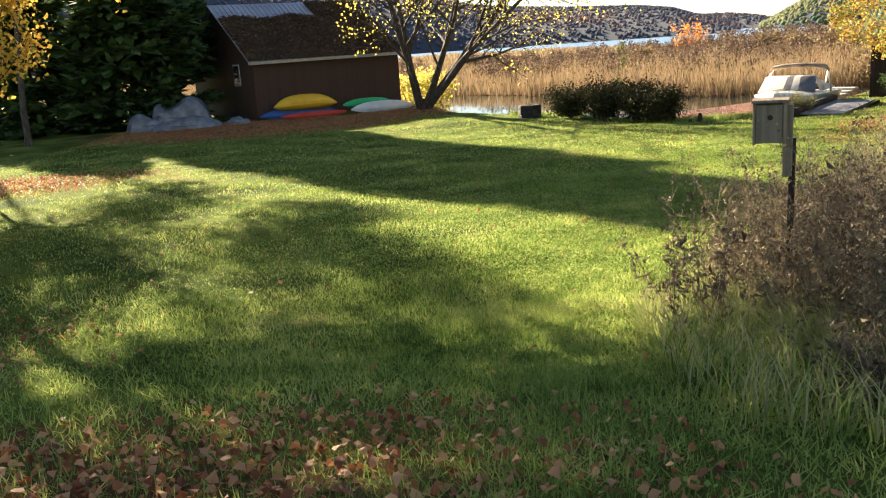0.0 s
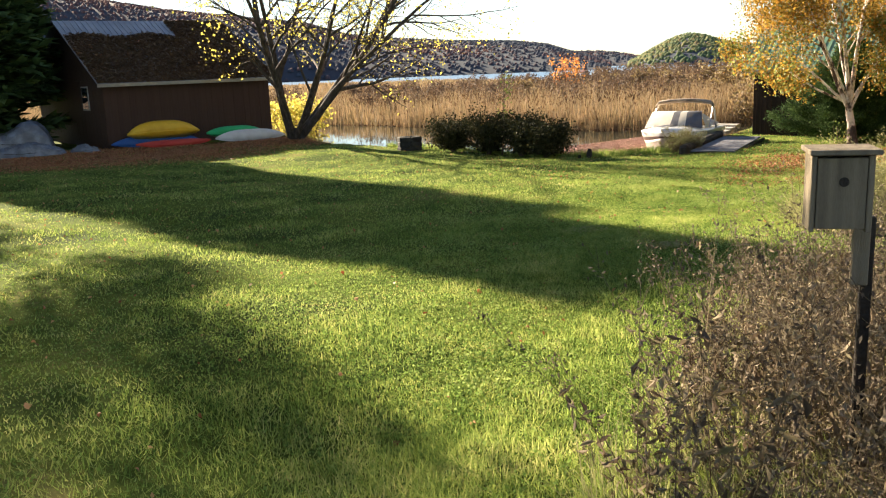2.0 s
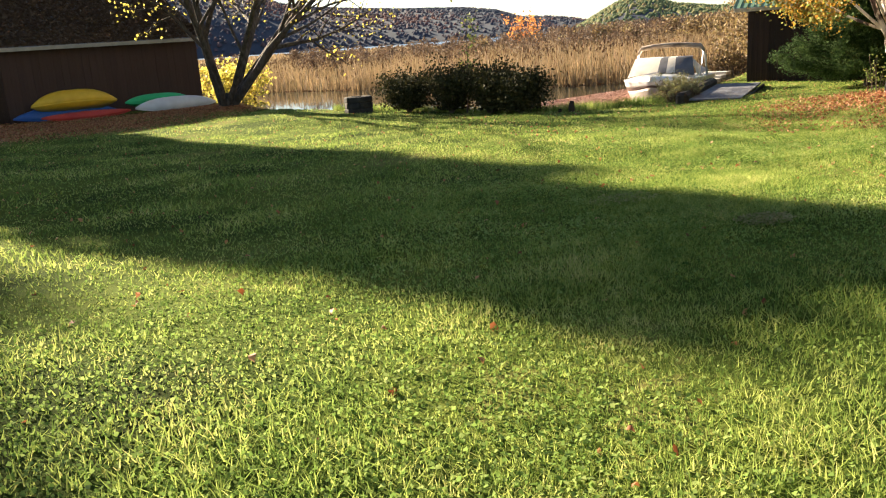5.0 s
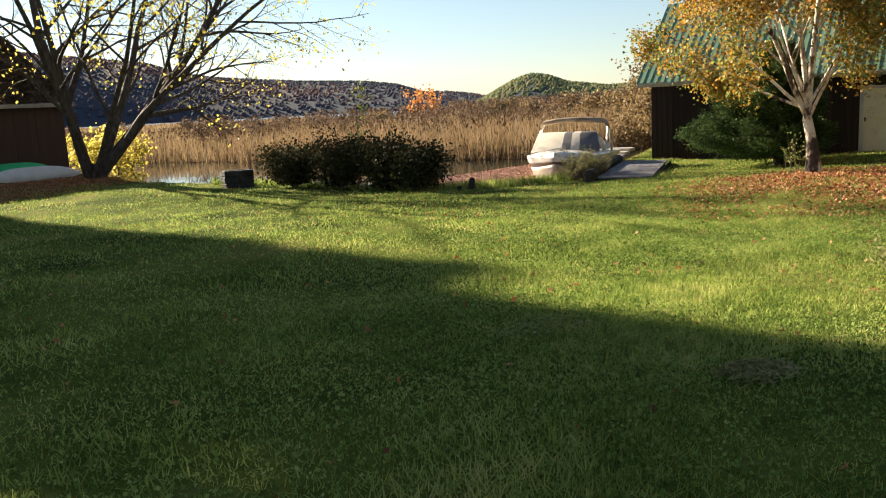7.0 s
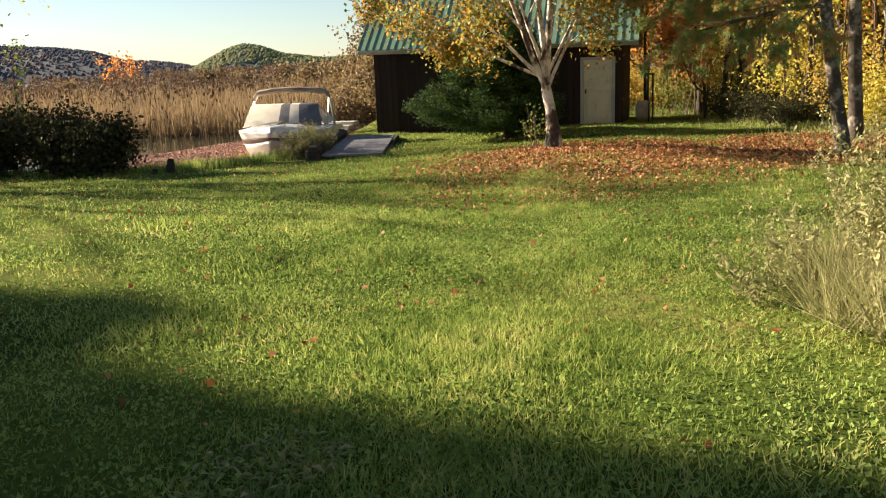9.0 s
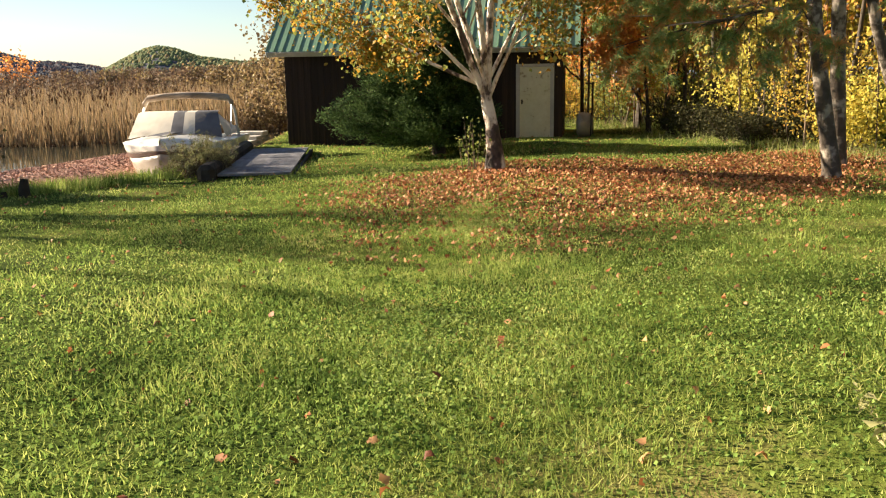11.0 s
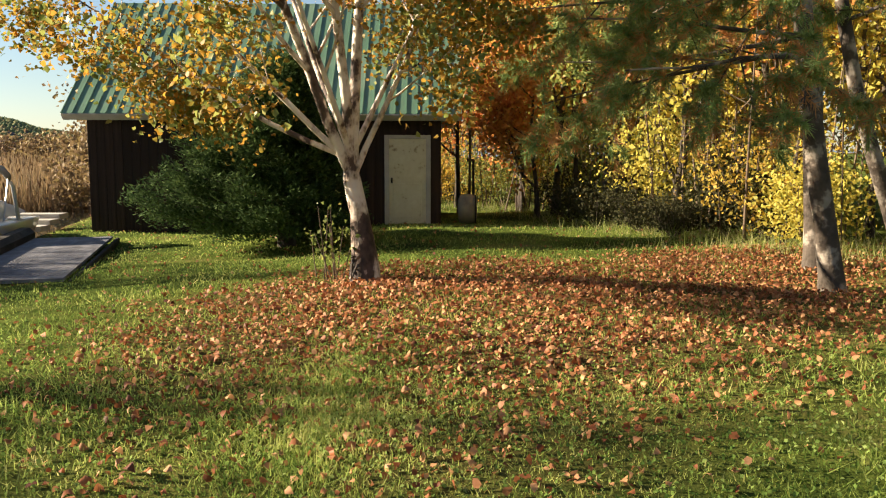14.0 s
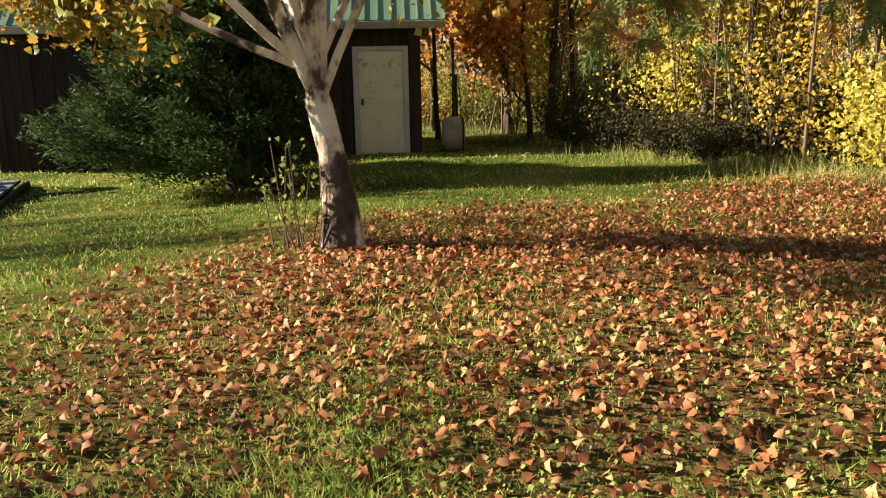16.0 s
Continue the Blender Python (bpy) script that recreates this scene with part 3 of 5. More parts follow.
def conifer(name, x, y, label, seed, height, spread, mat, n=26000, low=.08, tuft=.2, z=None, whorls=26, droop=.25, base_r=.16, group="", full=.75, long_side=(0, 0), wide=.24, ruffle=0.0):
    """A spruce: one stem, whorls of drooping branches and tufts of needles along them."""
    rg = np.random.default_rng(seed)
    root = tagged(new(name), label, "tree", group)
    root.location = (x, y, hz(x, y) - .03 if z is None else z)
    paths = [[((0, 0, -.1), base_r * 1.3), ((0, 0, height * .3), base_r * .75), ((0, 0, height * .98), .012)]]
    C, D = [], []
    for w in range(whorls):
        u = (w + rg.uniform(0, .8)) / whorls
        z0 = height * (low + (1 - low) * u)
        L_ = spread * (1 - u) ** full * rg.uniform(.8, 1.1) + .12
        for b in range(7):
            a = b * 2 * math.pi / 7 + w * 1.3 + rg.uniform(-.3, .3)
            l = L_ * rg.uniform(.7, 1.15)
            q = np.array([math.cos(a), math.sin(a), 0])
            l *= 1 + q[0] * long_side[0] + q[1] * long_side[1]
            pts = [(q * l * s + np.array([0, 0, z0 - droop * l * s + .22 * l * s * s]), .02 * (1 - s) + .004) for s in (0, .35, .7, 1)]
            paths.append(pts)
            P = np.array([p for p, r in pts])
            m = max(6, int(n * l / (spread * whorls * 7 * .55)))
            s = rg.uniform(.15, 1, m) ** .7
            c = np.stack([np.interp(s, (0, .35, .7, 1), P[:, i]) for i in range(3)], 1)
            side = np.array([-q[1], q[0], 0])
            off = rg.normal(0, .2, m) * l * (1.1 - s * .8)
            c = c + side * off[:, None] + rg.normal(0, .04, (m, 3)) - np.array([0, 0, 1]) * np.abs(off)[:, None] * .25
            if ruffle:
                c = c + np.sin(s * 19 + b * 2.1 + w)[:, None] * np.array([0, 0, ruffle * .4]) + rg.normal(0, ruffle * .35, (m, 3))
            C.append(c)
            D.append(rg.normal(0, ruffle * 3, (m, 3)) + np.array([0, 0, ruffle * 3]) + np.tile(q, (m, 1)) + side * np.sign(off)[:, None] * .7 + rg.normal(0, .35, (m, 3)))
    V, F_ = tubes(paths, 6)
    raw("trunk", V, F_, BARK, root, smooth=True)
    c, d = np.concatenate(C), np.concatenate(D)
    d /= np.linalg.norm(d, axis=1)[:, None]
    k = len(c)
    s = np.cross(d, np.array([0, 0, 1.0]) + rg.normal(0, .3, (k, 3)))
    s /= np.linalg.norm(s, axis=1)[:, None]
    ln = tuft * rg.uniform(.6, 1.3, k)[:, None]
    V = np.stack([c, c + d * ln * .45 - s * ln * wide, c + d * ln, c + d * ln * .45 + s * ln * wide], 1).reshape(-1, 3)
    i = np.arange(k)[:, None] * 4
    raw("crown", V, np.concatenate([i + (0, 1, 2), i + (0, 2, 3)], 0), mat, root)
    return root


# multi-stemmed tree on the bank by the boathouse
woody("bank_tree", -.5, 44.0, "dark multi-stemmed tree with sparse yellow leaves beside the water", "tree", 3, 11.5, .25, True, LEAF_YELLOW, 5200, .13, stems=8,
      lean=(.35, -.05), fan=.58, kids=7, ratio=.52, angle=42, clear=.22, puff=.22, rise=.0, droop=.6, level=3, leaf_level=1)


def birch(x, y, z):
    rg = np.random.default_rng(8)
    root = tagged(new("birch_tree"), "white paper birch with gold leaves, standing in fallen leaves", "tree")
    root.location = (x, y, z)
    paths, tips = [], []
    paths.append([((.03, 0, -.15), .24), ((.02, 0, .04), .18), ((.01, 0, .3), .145), ((-.02, .04, .75), .105), ((-.07, .1, 1.12), .1), ((-.09, .12, 1.45), .06)])
    left = np.array([-.6, .8, 0])
    near = np.array([-.8, -.6, 0])
    for start, sgn, fw, up, ln, r in ((1.15, .38, .1, 1.0, 4.8, .062), (1.15, .08, .0, 1.0, 5.6, .07), (1.15, -.03, .1, 1.0, 5.4, .062), (1.1, -.4, .1, .9, 3.0, .038),
                                      (1.3, .9, .3, .8, 3.6, .04), (1.4, .3, -.6, .8, 4.2, .045), (1.4, -.5, -.5, .9, 3.6, .036), (1.4, .2, .75, .8, 3.8, .036), (1.35, 1.1, -.2, .5, 3.6, .036)):
        d = left * sgn + near * fw + np.array([0, 0, up])
        d /= np.linalg.norm(d)
        bough(rg, (-.07, .1, start), d, ln, r, 3, paths, tips, 7, .1, .02, 5, .52, 46, .22)
    V, F_ = tubes(paths, 12)
    raw("trunk", V, F_, BIRCH_BARK, root, smooth=True)
    pts = np.array([t[0] for t in tips if t[0][2] > 1.55])
    c = pts[rg.integers(0, len(pts), 30000)] + rg.normal(0, .17, (30000, 3))
    V, F_ = fallen(rg, c, .062, 0)
    raw("crown", V, F_, BIRCH_LEAF, root)
    pts = np.array([t[0] for t in tips if t[0][2] < 3.4 and t[2] == 0])
    c = pts[rg.integers(0, len(pts), 2600)] + rg.normal(0, .15, (2600, 3))
    V, F_ = leaves(rg, c, .08, wide=.42, droop=.4)
    raw("green_foliage", V, F_, LEAF_GREEN, root, "remaining green leaves", kind="stuff")
    sh_, st = [], []
    for k in range(9):
        p = np.array([-.2 + rg.normal(0, .07), .25 + rg.normal(0, .1), 0])
        q = p + (rg.normal(0, .1), rg.normal(0, .1), rg.uniform(.5, .95))
        sh_.append([(p, .008), (q, .004)])
        st += [p + (q - p) * v for v in (.5, .8, 1)]
    V, F_ = tubes(sh_, 4)
    suckers = raw("basal_shoot", V, F_, TWIG, root, "leafy green shoots at the foot", kind="stuff")
    V, F_ = leaves(rg, np.array(st)[rg.integers(0, len(st), 90)] + rg.normal(0, .06, (90, 3)), .06)
    raw("shoot_foliage", V, F_, LEAF_GREEN, suckers, kind="stuff")


birch(15.0, 23.9, -1.32)
conifer("spruce", 18.7, 29.2, "dense green spruce with low branches before the old barn", 21, 3.45, 1.85, NEEDLE, 95000, .09, .095, whorls=26, droop=.03, full=.62, long_side=(-.15, .2), wide=.2, ruffle=.16)
conifer("dark_spruce", -16.7, 47.7, "tall dark spruce at the lawn's edge beside parked gear", 22, 16.9, 4.4, NEEDLE, 19000, .04, .8, whorls=38, full=.78)
conifer("dark_spruce", -16.6, 50.4, "tall dark spruce pressed between its neighbours near the boathouse", 26, 18.3, 4.2, NEEDLE, 13000, .15, .8, whorls=34, full=.8)
conifer("dark_spruce", -17.0, 52.4, "tall dark spruce crowding the side of the boathouse", 23, 19.4, 3.4, NEEDLE, 15000, .25, .8, whorls=34, full=.72)
conifer("dark_spruce", -17.8, 58.7, "slender dark spruce standing behind the others", 24, 18.6, 1.3, NEEDLE, 10000, .2, .75, whorls=30, full=.8)
conifer("dark_spruce", -22.5, 48.0, "broad dark spruce at the wood's edge beside the lawn", 25, 11.0, 4.6, NEEDLE, 9000, .04, .85, whorls=30, full=.8)
for i, (px_, py_, hh, nl) in enumerate([(-19.2, 39.7, 15.0, 3600), (-21.3, 40.8, 15.5, 5200), (-23.0, 39.8, 17.5, 7000), (-14.6, 23.8, 10, 4500), (-11.2, 18.0, 11, 6000), (-9.3, 15.2, 11, 7500), (-7.4, 11.6, 10, 8000), (-13.0, 13.5, 11, 6000), (-6.9, 6.4, 8.5, 6500)]):
    woody("shade_tree", px_, py_, "thin-crowned maple with golden leaves at the lawn's edge", "tree", 60 + i, hh, .16, True, LEAF_GOLD, nl, .19, kids=6, puff=.4, lean=(.36, .06) if i in (4, 5, 6) else (0, 0), clear=.5 if i < 3 else .28, level=3, leaf_level=1, angle=45 if i < 3 else 62, leaf_floor=1.3 if i == 3 else 3.0,
          ratio=.4 if i < 3 else .62, group="trees along the lawn's edge")

woody("young_maple", -10.6, 19.4, "young maple with golden leaves on low boughs at the lawn's edge", "tree", 71, 5.2, .06, True, LEAF_GOLD, 2800, .12, kids=7, ratio=.55, puff=.25, clear=.25, level=2, angle=65, lean=(.25, 0))


def pine(x, y, seed, height, radius, lean, boughs, label):
    """A soft-needled pine: a patchy trunk and boughs that carry round tufts of long needles."""
    rg = np.random.default_rng(seed)
    root = tagged(new("pine_tree"), label, "tree")
    root.location = (x, y, hz(x, y))
    L_ = np.array([lean[0], lean[1], 1.0])
    axis = lambda h: np.array([lean[0] * h * (1 + .12 * math.sin(h)), lean[1] * h * (1 + .12 * math.sin(h)), h])
    paths = [[(axis(0) - (0, 0, .15), radius * 1.4), (axis(.15), radius * 1.1)] + [(axis(h), radius * (1 - .7 * h / height)) for h in np.linspace(.6, height, 12)]]
    twigs = []
    for h, az, l, dz in boughs:
        a = radians(az)
        d = np.array([math.sin(a), math.cos(a), dz])
        bough(rg, axis(h * (.93 if h < 4 else 1)), (d - (0, 0, .08)) / np.linalg.norm(d), l, .03, 2, paths, twigs, 7, .08, -.02 if h < 4 else .02, 7, .42, 50, .25)
    V, F_ = tubes(paths, 10)
    raw("trunk", V, F_, PINE_BARK, root, smooth=True)
    ends = [(p, d) for p, d, lv in twigs if lv == 0 or rg.uniform() < .6]
    pick = rg.permutation(len(ends))[:4200]
    for name, mat, sel in (("crown", NEEDLE_PINE, pick[: int(len(pick) * .7)]), ("dead_needles", BROWN_NEEDLE, pick[int(len(pick) * .7):])):
        P = np.repeat(np.array([ends[k][0] for k in sel]), 22, 0)
        D = np.repeat(np.array([ends[k][1] for k in sel]), 22, 0)
        n = len(P)
        v = D * .55 + rg.normal(0, .55, (n, 3))
        v /= np.linalg.norm(v, axis=1)[:, None]
        s = np.cross(v, rg.normal(size=(n, 3)))
        s /= np.linalg.norm(s, axis=1)[:, None]
        base = P - D * rg.uniform(0, .1, (n, 1))
        q = base + v * .14 * rg.uniform(.7, 1.2, (n, 1)) - np.array([0, 0, .012])
        V = np.stack([base - s * .0055, base + s * .0055, q], 1).reshape(-1, 3)
        raw(name, V, (np.arange(n)[:, None] * 3 + (0, 1, 2)).astype(np.int32), mat, root, "dead orange needles" if mat is BROWN_NEEDLE else "")
    return root


pine(18.08, 19.65, 51, 10, .13, (-.1, .13), [(2.8, -48, 3.0, .0), (2.75, -74, 2.8, .02), (2.85, -100, 2.4, .04), (3.0, -62, 2.9, .02), (3.0, -35, 2.8, .02), (3.5, -85, 2.6, .07), (3.5, -50, 3.1, .08), (3.6, -20, 2.6, .1), (3.9, -70, 3.0, .1),
     (4.3, -45, 3.0, .12), (4.4, -110, 2.6, .1), (4.8, -10, 2.6, .1), (5.2, 60, 2.4, .1), (5.6, -60, 2.4, .2), (6.2, 150, 2.0, .2), (6.6, -30, 2.0, .2), (7.4, -100, 1.6, .3), (8.4, 20, 1.4, .4), (9, -60, 1.2, .5)],
     "soft-needled pine with a patchy grey trunk and browning inner needles")
pine(19.65, 20.2, 52, 11, .14, (-.04, .05), [(3.7, -60, 2.4, .04), (3.9, -20, 2.4, .04), (4.0, -100, 2.4, .08), (4.4, 10, 2.4, .1), (5, -60, 2.4, .1), (5.6, 90, 2, .1), (6.4, -90, 2, .2), (7.5, 0, 1.8, .3), (8.5, 180, 1.5, .3), (9.5, -60, 1.2, .4)],
     "soft-needled pine standing close behind a patchy trunk")
pine(20.6, 19.3, 53, 10, .11, (-.2, .25), [(3.4, -120, 2.6, .05), (3.8, -70, 2.4, .1), (4.6, 180, 2.2, .1), (5.5, -90, 2, .1), (6.5, 0, 1.8, .2), (8, -60, 1.6, .3)],
     "leaning pine with a pale bare trunk at the wood's edge")
# the wood beyond the lawn
rng = np.random.default_rng(77)
EDGE = [(35, 47), (33, 41), (31, 35), (28.5, 30), (24.3, 25.2), (22.2, 22.4), (21.3, 20), (21, 15), (18, 9), (16, 0)]
cols = [LEAF_YELLOW, LEAF_GOLD, LEAF_ORANGE, LEAF_GREEN, LEAF_YELLOW, LEAF_GOLD, LEAF_GREEN]
words = {LEAF_YELLOW.name: "yellow", LEAF_GOLD.name: "golden", LEAF_ORANGE.name: "orange", LEAF_GREEN.name: "late green", DARK_LEAF.name: "dark"}
for i in range(84):
    e = rng.uniform(0, len(EDGE) - 1.01)
    a, b = EDGE[int(e)], EDGE[int(e) + 1]
    f = e - int(e)
    back = rng.uniform(.8, 7) if i % 2 else rng.uniform(6, 22)
    wx, wy = a[0] + (b[0] - a[0]) * f + back * .85, a[1] + (b[1] - a[1]) * f + back * .45
    m = cols[int(rng.integers(0, len(cols)))]
    woody("wood_tree", wx, wy, "slim " + words[m.name] + " tree in the autumn wood behind the lawn", "tree", 100 + i, rng.uniform(6, 11), rng.uniform(.05, .12), True, m, 2400, .115 + .006 * back,
          kids=5, ratio=.42, puff=.45, clear=.12, group="trees of the wood", trunk_sides=5, bark=BARK if i % 4 else BIRCH_BARK)
for i in range(64):
    e = rng.uniform(0, len(EDGE) - 1.01)
    a, b = EDGE[int(e)], EDGE[int(e) + 1]
    f = e - int(e)
    back = rng.uniform(-.3, 4.5)
    wx, wy = a[0] + (b[0] - a[0]) * f + back, a[1] + (b[1] - a[1]) * f + .3 * back
    m = (LEAF_GREEN, LEAF_YELLOW, DARK_LEAF, LEAF_GREEN, LEAF_GOLD)[i % 5]
    woody("shrub", wx, wy, words[m.name] + " leaved shrub at the foot of the wood", "shrub", 200 + i, rng.uniform(.8, 2.4), .03, True, m, 2300, .075, stems=4, fan=.6, trunk_sides=4,
          level=1, kids=5, ratio=.5, puff=.28, clear=.1, group="shrubs at the wood's edge", bark=TWIG)
for i, (wx, wy, hh) in enumerate([(24.2, 25.6, .9), (25.2, 26.8, 1.1), (23.6, 24.4, .85), (22.9, 23.4, .7)]):
    woody("brown_bush", wx, wy, "dark leafless brown bush at the foot of the wood", "shrub", 540 + i, hh, .025, True, DARK_LEAF, 3000, .05, stems=12, fan=1.1, trunk_sides=4,
          level=1, kids=7, ratio=.5, puff=.14, clear=.05, group="shrubs at the wood's edge", bark=BARK)
thick = []
for i in range(520):
    e = rng.uniform(0, len(EDGE) - 1.01)
    a, b = EDGE[int(e)], EDGE[int(e) + 1]
    f = e - int(e)
    back = rng.uniform(.3, 9)
    wx, wy = a[0] + (b[0] - a[0]) * f + back * .85, a[1] + (b[1] - a[1]) * f + back * .45
    h, r, l = rng.uniform(2, 6), rng.uniform(.008, .03), rng.normal(0, .12, 2)
    z0 = hz(wx, wy)
    thick.append([((wx + l[0] * u * h + .06 * math.sin(u * 5 + i), wy + l[1] * u * h, z0 + h * u - .05), r * (1.1 - u)) for u in (0, .25, .5, .75, 1)])
    for k in range(3):
        u = rng.uniform(.3, .9)
        p = np.array([wx + l[0] * u * h, wy + l[1] * u * h, z0 + h * u])
        q = p + rng.normal(0, .35, 3) + (0, 0, .35)
        thick.append([(p, r * .5), (q, r * .2)])
V, F_ = tubes(thick, 5)
raw("sapling_thicket", V, F_, TWIG, kind="stuff")
for i, (wx, wy, hh) in enumerate([(27.8, 31.8, 7), (30, 33.5, 8), (29.5, 30.8, 6.5), (26.8, 28.6, 5)]):
    woody("maple", wx, wy, "young maple with orange-red leaves at the wood's edge", "tree", 500 + i, hh, .07, True, LEAF_ORANGE, 3000, .13, kids=6, ratio=.45, puff=.4, clear=.15, group="maples at the wood's edge", trunk_sides=6)
e = rng.uniform(0, len(EDGE) - 1.01, 16000)
ei = e.astype(int)
ea, eb = np.array(EDGE)[ei], np.array(EDGE)[ei + 1]
ek = rng.uniform(0, 1, len(e)) < .55
ex, ey = ea[:, 0] + (eb[:, 0] - ea[:, 0]) * (e - ei) + rng.normal(.3, .8, len(e)), ea[:, 1] + (eb[:, 1] - ea[:, 1]) * (e - ei) + rng.normal(0, .5, len(e))
for nm, mt, kk in (("verge_grass", GRASS, ek), ("verge_straw", STRAW, ~ek)):
    V, F_ = blades(rng, ex[kk], ey[kk], H(ex[kk], ey[kk]) - .01, rng.uniform(.05, .42, kk.sum()) * rng.uniform(.3, 1, kk.sum()), .012, .9)
    raw(nm, V, F_, mt, kind="stuff")
# scrub among the reeds
for i, (hd, ds, hh, m) in enumerate([(17.0, 92, 4.1, LEAF_ORANGE), (27.5, 66, 2.5, SCRUB), (28.8, 60, 2.9, SCRUB), (30.2, 52, 3.8, SCRUB), (31.0, 46, 4.4, SCRUB), (32.0, 48, 4.6, SCRUB), (33.5, 47, 5.0, SCRUB), (29.5, 55, 3.2, SCRUB), (26.0, 74, 2.4, SCRUB),
                                     (24.0, 80, 2.4, SCRUB), (22.0, 84, 2.3, SCRUB), (33.5, 52, 3.4, SCRUB), (35, 58, 4.5, SCRUB), (38, 56, 5, SCRUB), (30.4, 44, 2.6, SCRUB), (29.2, 47, 2.3, SCRUB), (20, 82, 2.2, SCRUB), (14, 80, 2.0, SCRUB), (-1, 52.5, 2.6, LEAF_YELLOW), (-2.5, 51.5, 2.4, LEAF_YELLOW)]):
    wx, wy = 1 + ds * math.sin(radians(hd)), 4 + ds * math.cos(radians(hd))
    woody("red_maple" if m is LEAF_ORANGE else "willow_bush", wx, wy, "small orange-red maple among the reeds" if m is LEAF_ORANGE else "brown half-bare willow bush among the reeds" if m is SCRUB else "bush with yellow-green leaves by the water",
          "tree" if m is LEAF_ORANGE else "bush", 400 + i, hh, .05, True, m, 650 if m is LEAF_ORANGE else 1300, .08 + .0018 * ds, stems=5, fan=.45, level=2, kids=4, trunk_sides=4, ratio=.45, puff=.25, clear=.15, bark=TWIG, group="" if m is LEAF_ORANGE else "bushes by the water")


# ---- barn ----
def frame_at(px, py, heading):
    """A pose with x along the wall and y into the building."""
    return pose(px, py, 0, 0, 0, heading)


barn = tagged(new("barn"), "old dark board barn with green metal roof and cream door", "barn")
barn.matrix_world = frame_at(18.15, 34.9, -52.3)
BZ, BE, BR, BW, BD = -1.75, 1.06, 3.75, 7.75, 6.4
def box_part(name, lo, hi, mat, parent, label="", bevel=.006, m=None):
    bm = bmesh.new()
    slab(bm, lo, hi, bevel, m)
    return part(name, bm, mat, parent, label)


box_part("wall", (0, .03, BZ), (.1, BD, BE), BOARD, barn)
box_part("wall", (BW - .1, .03, BZ), (BW, BD, BE), BOARD, barn)
box_part("wall", (.1, BD - .1, BZ), (BW - .1, BD, BE), BOARD, barn)
front = box_part("wall", (.1, .03, BZ), (6.5, .1, BE), BOARD, barn)
box_part("wall", (7.52, .03, BZ), (BW - .1, .1, BE), BOARD, barn)
box_part("wall", (6.5, .03, .42), (7.52, .1, BE), BOARD, barn)
for gxx in (0.0, BW - .1):
    raw("gable", [(gxx, 0, BE), (gxx + .1, 0, BE), (gxx + .1, BD, BE), (gxx, BD, BE), (gxx, BD / 2, BR - .1), (gxx + .1, BD / 2, BR - .1)],
        [(0, 4, 5, 1), (3, 2, 5, 4), (0, 3, 4), (1, 5, 2)], BOARD, barn)
def planking(parent, spans, y, z0, z1, step, mat, seed, gap=.008, thick=.022):
    """Upright boards, each a piece of its own, nailed on a wall; spans are stretches along it."""
    rg = np.random.default_rng(seed)
    bm = bmesh.new()
    slab(bm, (0, -thick, 0), (step - gap, 0, 1), .003)
    first = None
    for a, b in spans:
        n = max(1, round((b - a) / step))
        for k in range(n):
            if first is None:
                first = part("plank", bm, mat, parent)
                ob = first
            else:
                ob = new("plank", first.data)
                ob.parent = parent
            w = (b - a) / n / step
            ob.matrix_basis = Matrix.Translation((a + k * (b - a) / n, y - rg.uniform(.001, .01), z0 + rg.uniform(-.03, .02))) @ Matrix.Diagonal((w, 1, z1 - z0, 1)) @ pose(0, 0, 0, 0, rg.uniform(-.12, .12), 0)


planking(barn, [(0, 6.49)], .028, BZ + .03, BE - .02, .19, BOARD, 5)
planking(barn, [(7.53, BW)], .028, BZ + .03, BE - .02, .19, BOARD, 6)
slope = math.atan2(BR - BE, BD / 2)
run = math.hypot(BR - BE, BD / 2) + .3
for side in (0, 1):
    bm = bmesh.new()
    m = pose(0, BD / 2, BR) @ pose(0, 0, 0, 0, 0, 180 * side) @ (pose(-BW, 0, 0) if side else pose(0, 0, 0)) @ pose(0, 0, 0, math.degrees(slope))
    slab(bm, (-.45, -run, 0), (BW + .45, 0, .03), 0, m)
    roof = part("roof", bm, GREEN_METAL, barn)
    bm = bmesh.new()
    for k in range(37):
        xx = -.45 + k * (BW + .88) / 36
        slab(bm, (xx, -run, .032), (xx + .018, 0, .05), 0, m)
    part("standing_seams", bm, GREEN_METAL, roof)
    box_part("fascia", (-.45, -run - .03, -.14), (BW + .45, -run, .02), TRIM, barn, m=m)
door = box_part("door", (6.6, -.005, -1.53), (7.42, .035, .36), DOOR_PAINT, barn, "peeling cream painted door")
for lo, hi in (((6.5, -.03, -1.53), (6.6, .06, .44)), ((7.42, -.03, -1.53), (7.52, .06, .44)), ((6.6, -.03, .36), (7.42, .06, .44))):
    box_part("door_frame", lo, hi, TRIM, barn)
for lo, hi in (((6.7, -.016, -.5), (7.32, -.006, .26)), ((6.7, -.016, -1.4), (7.32, -.006, -.62))):
    box_part("panel", lo, hi, DOOR_PAINT, door)
box_part("handle", (6.64, -.05, -.62), (6.68, -.006, -.5), DARK_TIMBER, door, "dark worn handle")

